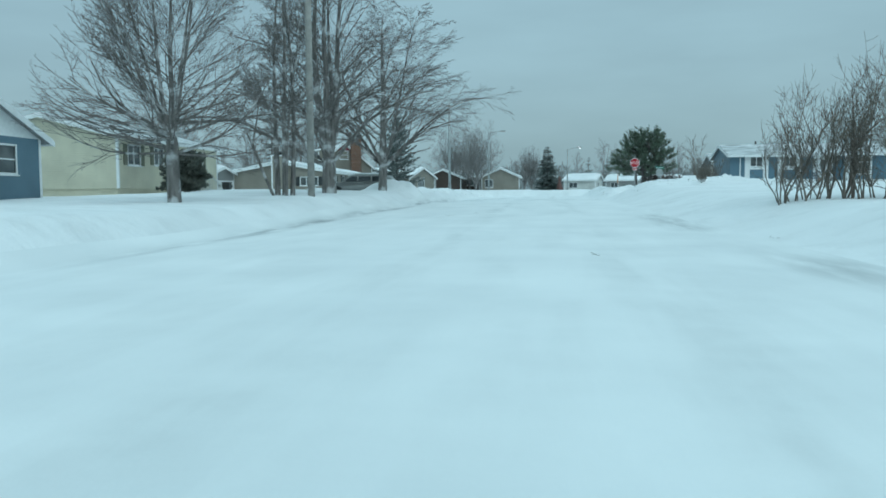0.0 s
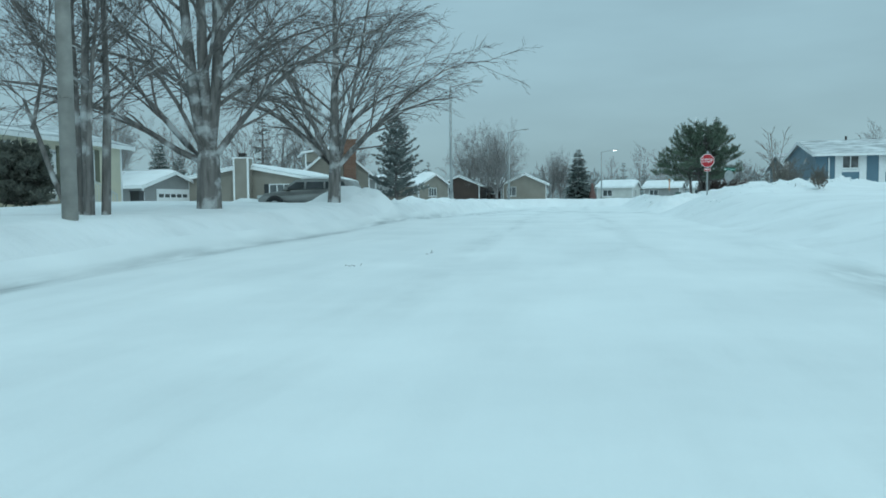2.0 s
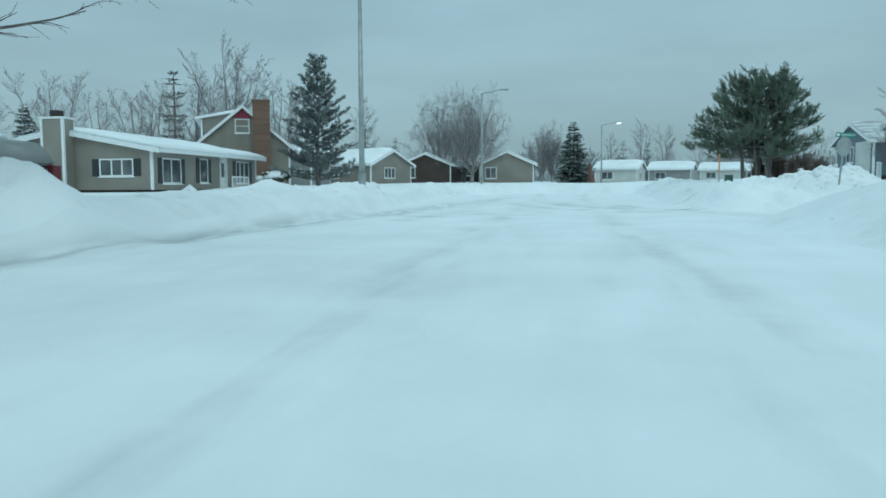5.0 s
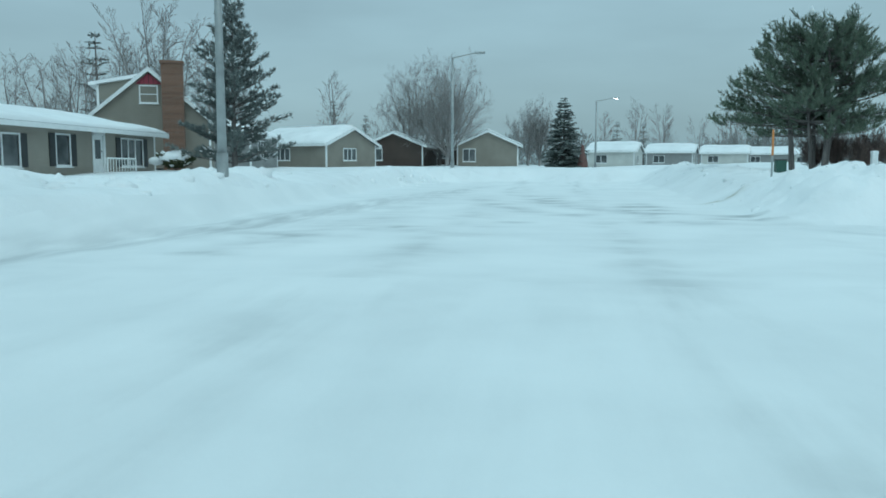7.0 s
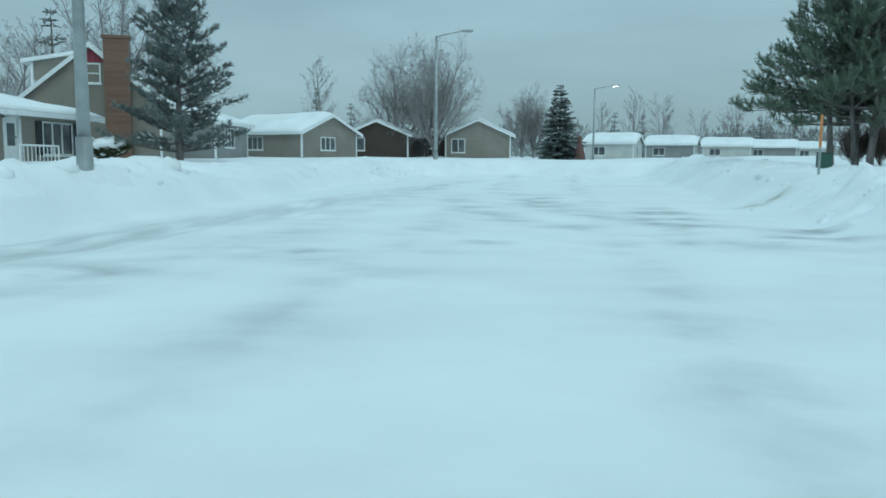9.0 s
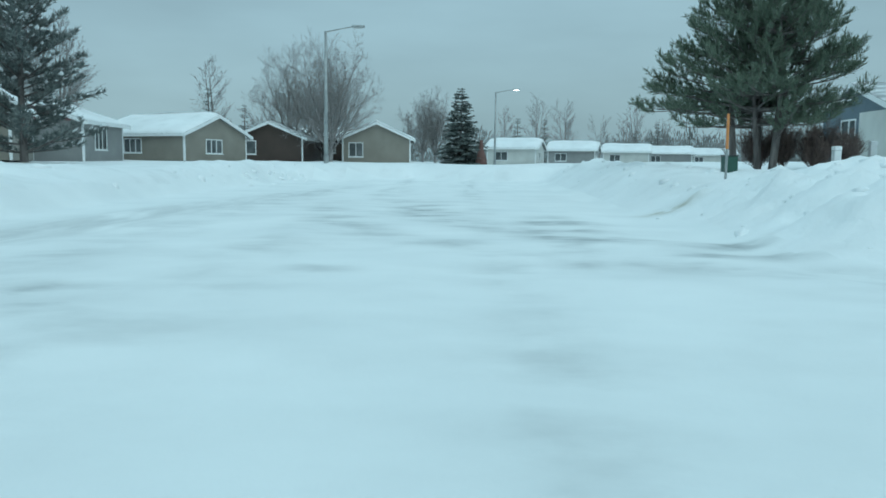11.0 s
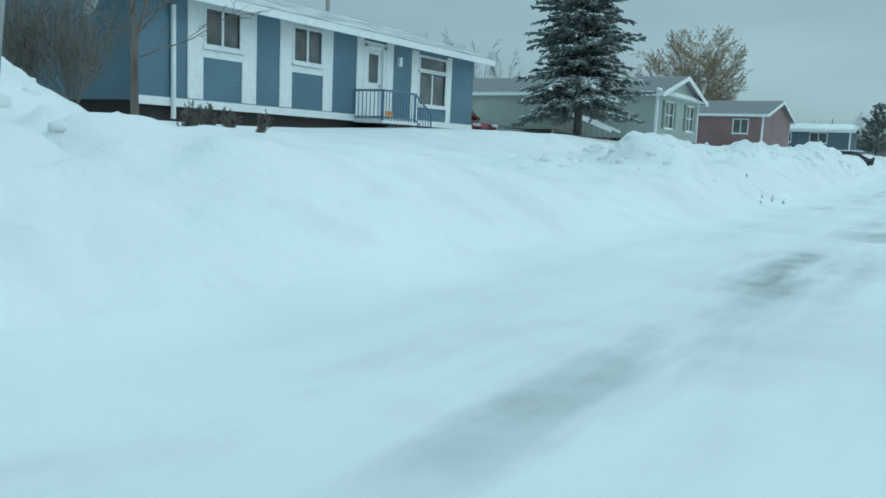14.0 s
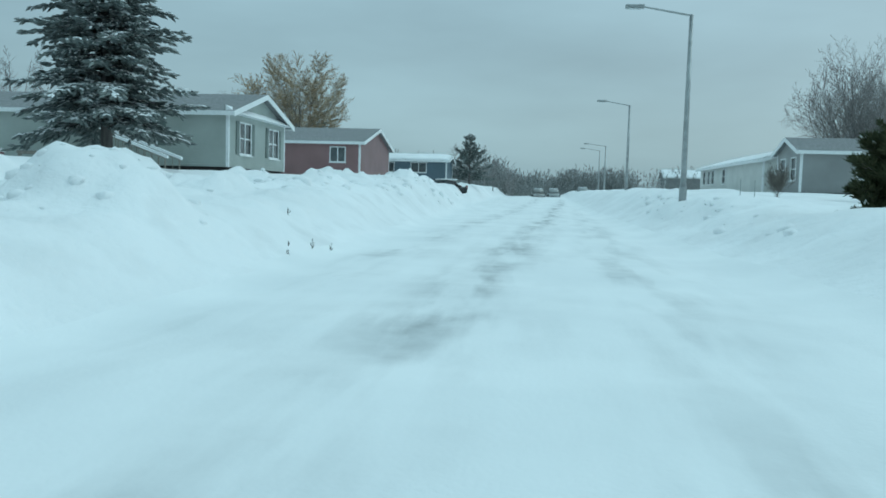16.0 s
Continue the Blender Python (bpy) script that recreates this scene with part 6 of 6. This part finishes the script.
# ---------------------------------------------------------------- vehicles
def car(name, m, label, paint, L=4.6, W=1.85, Hh=1.7, suv=True, snow=True, group="parked cars"):
    """A parked car along x, its nose at -x; z = 0 is the road under it."""
    c = thing(name, m, label, "car", group)
    h1 = 0.98 if suv else 0.85
    body = [(-L / 2, 0.42), (-L / 2 + 0.03, 0.72), (-L / 2 + 0.25, 0.86), (-L * 0.23, h1), (L * 0.44, h1 + 0.04), (L / 2 - 0.04, 0.9), (L / 2, 0.5), (L / 2 - 0.1, 0.32), (-L / 2 + 0.12, 0.3)]
    bm = B()
    prism(bm, body, -W / 2, W / 2)
    for v in bm.verts:
        k = abs(v.co.x) / (L / 2)
        v.co.y *= 1 - 0.14 * max(0, k - 0.75) / 0.25
    bmesh.ops.bevel(bm, geom=bm.edges[:], offset=0.06, segments=2, affect="EDGES")
    part("body", bm, paint, c, smooth=True)
    cab = [(-L * 0.255, h1 - 0.02), (-L * 0.12, Hh - 0.05), (-0.01 * L, Hh), (L * 0.34, Hh - 0.03), (L * 0.44, Hh - 0.1), (L * 0.49, h1)] if suv else \
          [(-L * 0.2, h1 - 0.02), (-L * 0.06, Hh - 0.04), (L * 0.05, Hh), (L * 0.2, Hh - 0.06), (L * 0.38, h1)]
    bm = B()
    prism(bm, cab, -W / 2 + 0.1, W / 2 - 0.1)
    for v in bm.verts:
        if v.co.z > h1 + 0.2:
            v.co.y *= 0.82
    bmesh.ops.bevel(bm, geom=bm.edges[:], offset=0.05, segments=2, affect="EDGES")
    cabin = part("cabin", bm, paint, c, smooth=True)
    for sg in (-1, 1):
        for a, b in (((-L * 0.20, -L * 0.10), (-0.015 * L, -0.015 * L)), ((0.01 * L, 0.01 * L), (L * 0.19, L * 0.185)), ((L * 0.21, L * 0.205), (L * 0.42, L * 0.39))):
            if not suv and a[0] > 0.15 * L:
                continue
            bm = B()
            z0, z1 = h1 + 0.05, Hh - 0.14
            if not suv and a[0] > 0:
                b = (L * 0.26, L * 0.15)
            y0, y1 = W / 2 - 0.1 + 0.004, (W / 2 - 0.1) * 0.86 + 0.01
            vs = [bm.verts.new((a[0], sg * y0, z0)), bm.verts.new((b[0], sg * y0, z0)), bm.verts.new((b[1], sg * y1, z1)), bm.verts.new((a[1], sg * y1, z1))]
            bm.faces.new(vs)
            bmesh.ops.solidify(bm, geom=bm.faces[:], thickness=0.02)
            part("side_window", bm, GLASS, cabin)
        bm = B()
        box(bm, -L * 0.2, sg * (W / 2 + 0.02) - 0.09, h1 + 0.02, -L * 0.17, sg * (W / 2 + 0.02) + 0.09, h1 + 0.16, 0.02)
        part("mirror", bm, paint, c)
        bm = B()
        box(bm, -L / 2 - 0.01, sg * 0.62 - 0.2, 0.66, -L / 2 + 0.22, sg * 0.62 + 0.2, 0.8, 0.03)
        part("headlight", bm, LENS, c)
        bm = B()
        box(bm, L / 2 - 0.15, sg * 0.7 - 0.12, 0.72, L / 2 + 0.005, sg * 0.7 + 0.12, 1.0, 0.03)
        part("tail_light", bm, CARRED, c)
        bm = B()
        box(bm, -L * 0.29, sg * (W / 2 + 0.005) - 0.012, 0.34, L * 0.29, sg * (W / 2 + 0.005) + 0.012, 0.46)
        part("sill_trim", bm, RUBBER, c)
        for wx in (-L * 0.31, L * 0.30):
            bm = B()
            cyl(bm, (wx, sg * (W / 2 - 0.2), 0.35), (wx, sg * (W / 2 + 0.02), 0.35), 0.36, 0.36, 24)
            wh = part("wheel", bm, RUBBER, c)
            ar = B()
            cyl(ar, (wx, sg * (W / 2 - 0.3), 0.38), (wx, sg * (W / 2 + 0.012), 0.38), 0.40, 0.40, 24)
            part("wheel_arch", ar, SHUTTER, c)
            bm = B()
            cyl(bm, (wx, sg * (W / 2 - 0.05), 0.35), (wx, sg * (W / 2 + 0.03), 0.35), 0.23, 0.21, 20)
            part("rim", bm, GALV, wh)
    if snow:
        bm = B()
        box(bm, -L * 0.06, -W / 2 + 0.3, Hh - 0.03, L * 0.3, W / 2 - 0.3, Hh + 0.07, 0.04)
        part("snow_cover", bm, ROOFSNOW, c, smooth=True)
    return c


car("suv", pose(-4.6, 47.35, 0.18), "grey sport utility car half sunk in snow on a driveway", CARPAINT, 4.2, Hh=1.47)
car("red_car", pose(45.6, 79.6, 1.1, 0, 0, 80), "maroon car under snow beside a house", CARRED, 4.4, suv=True)
car("black_car", pose(87.2, 66.9, 0.45, 0, 0, -62), "black car half buried in a snow bank", CARDARK, 4.4, Hh=1.45, suv=False)
car("far_car", pose(140.0, 58.7, 0.1, 0, 0, 4), "grey car far down the snowy street", CARPAINT, 4.4)
car("far_car", pose(146.0, 56.3, 0.2, 0, 0, 2), "pale grey car far down the snowy street", GALV, 4.4)
car("far_car", pose(140.0, 52.1, 0.45, 0, 0, 178), "pale car coming down the far street", GALV, 4.4)

# stems poking through the banks
for k, (x, y) in enumerate(((32.4, 61.97), (32.95, 61.78), (31.1, 61.95), (34.3, 63.0), (14.5, 46.2))):
    bare_tree("dry_stems", on_ground(x, y, 70 * k), "few dry stems sticking out of the snow", 161 + k, 0.1, 0.02, 0.007, 7, 0.8, 2, (3, 2, 2), bark=BARK, twig=BARK, group="dry stems", category="plant")


def lumps(name, label, seed, spots):
    """Loose chunks of ploughed snow."""
    rng = random.Random(seed)
    vs, fs = [], []
    ico = B()
    bmesh.ops.create_icosphere(ico, subdivisions=1, radius=1.0)
    base = [v.co.copy() for v in ico.verts]
    tris = [[v.index for v in f.verts] for f in ico.faces]
    ico.free()
    for cx, cy, sx, sy, n, big in spots:
        for _ in range(n):
            x, y = rng.gauss(cx, sx), rng.gauss(cy, sy)
            s = big * rng.uniform(0.25, 1.0) ** 1.5
            z = gz(x, y) - s * 0.38
            n0 = len(vs)
            sq = Vector((rng.uniform(0.7, 1.3), rng.uniform(0.7, 1.3), rng.uniform(0.5, 0.9)))
            for b in base:
                k = rng.uniform(0.8, 1.12)
                vs.append((x + b.x * sq.x * s * k, y + b.y * sq.y * s * k, z + b.z * sq.z * s * k))
            fs += [tuple(n0 + q for q in t) for t in tris]
    return tagged(raw_part(name, vs, fs, SNOW, None, True), label, "snow", kind="stuff")


lumps("snow_chunks", "loose chunks of ploughed snow on the banks", 3,
      ((16.2, 67.0, 0.9, 0.8, 90, 0.27), (14.6, 66.0, 0.9, 0.9, 80, 0.2), (13.6, 64.6, 1.3, 0.8, 70, 0.14), (12.6, 66.6, 0.8, 1.4, 40, 0.13), (13.4, 69.4, 0.7, 1.2, 60, 0.16), (16.5, 50.3, 2.2, 0.7, 90, 0.14), (-1.9, 61.0, 0.5, 5.0, 130, 0.3), (-3.6, 72.0, 0.7, 3.0, 60, 0.16),
       (13.6, 47.6, 1.2, 2.0, 60, 0.2), (29.45, 64.1, 0.6, 0.5, 45, 0.15), (31.6, 66.0, 0.8, 0.5, 40, 0.24), (27.2, 65.4, 0.7, 0.5, 40, 0.2), (12.6, 84.0, 0.6, 5.0, 60, 0.25), (-1.2, 88.0, 0.7, 6.0, 80, 0.25), (42.0, 65.2, 4.0, 0.45, 90, 0.3), (60.0, 64.6, 9.0, 0.5, 130, 0.32), (46.0, 53.5, 7.0, 0.35, 70, 0.26)))

for x, y in ((45.1, 52.25), (45.2, 51.8)):
    bm = B()
    cyl(bm, (0, 0, -0.4), (0, 0, 0.5), 0.012, 0.01, 8)
    sk = tagged(part("stake", bm, GALV), "thin grey stake standing in the snow", "stake", "thin stakes")
    sk.matrix_basis = on_ground(x, y)

for x, y, z, h in ((17.9, 77.0, 0.8, 0.78), (20.5, 80.0, 1.0, 0.85), (23.4, 82.0, 1.1, 0.9)):
    fp = thing("fence_post", pose(x, y, z), "short white fence post capped with snow", "fence post", "white fence posts")
    bm = B()
    box(bm, -0.1, -0.1, -0.6, 0.1, 0.1, h - 0.1, 0.01)
    part("post", bm, WHITE, fp)
    bm = B()
    box(bm, -0.115, -0.115, h - 0.1, 0.115, 0.115, h + 0.03, 0.04)
    part("snow_cap", bm, ROOFSNOW, fp, "cap of snow")

# twigs blown onto the street
for k, (x, y) in enumerate(((3.28, 25.87), (3.93, 28.2), (7.08, 11.88), (10.29, 14.69))):
    rs = random.Random(200 + k)
    vs, fs = [], []
    for b in range(3):
        q, qr = limb(rs, Vector((0.06 * b, 0, 0.012)), Vector((rs.uniform(-1, 1), rs.uniform(-0.4, 0.4), 0.25 * b)), 0.07 + 0.04 * (b == 0), 0.005, 0.002, 0.25, 0.0, 4)
        tube(vs, fs, q, qr, 4)
    tg = tagged(raw_part("fallen_twig", vs, fs, SHRUB), "small dark twig lying on packed snow", "twig", "fallen twigs")
    tg.matrix_basis = on_ground(x, y, 60 * k)
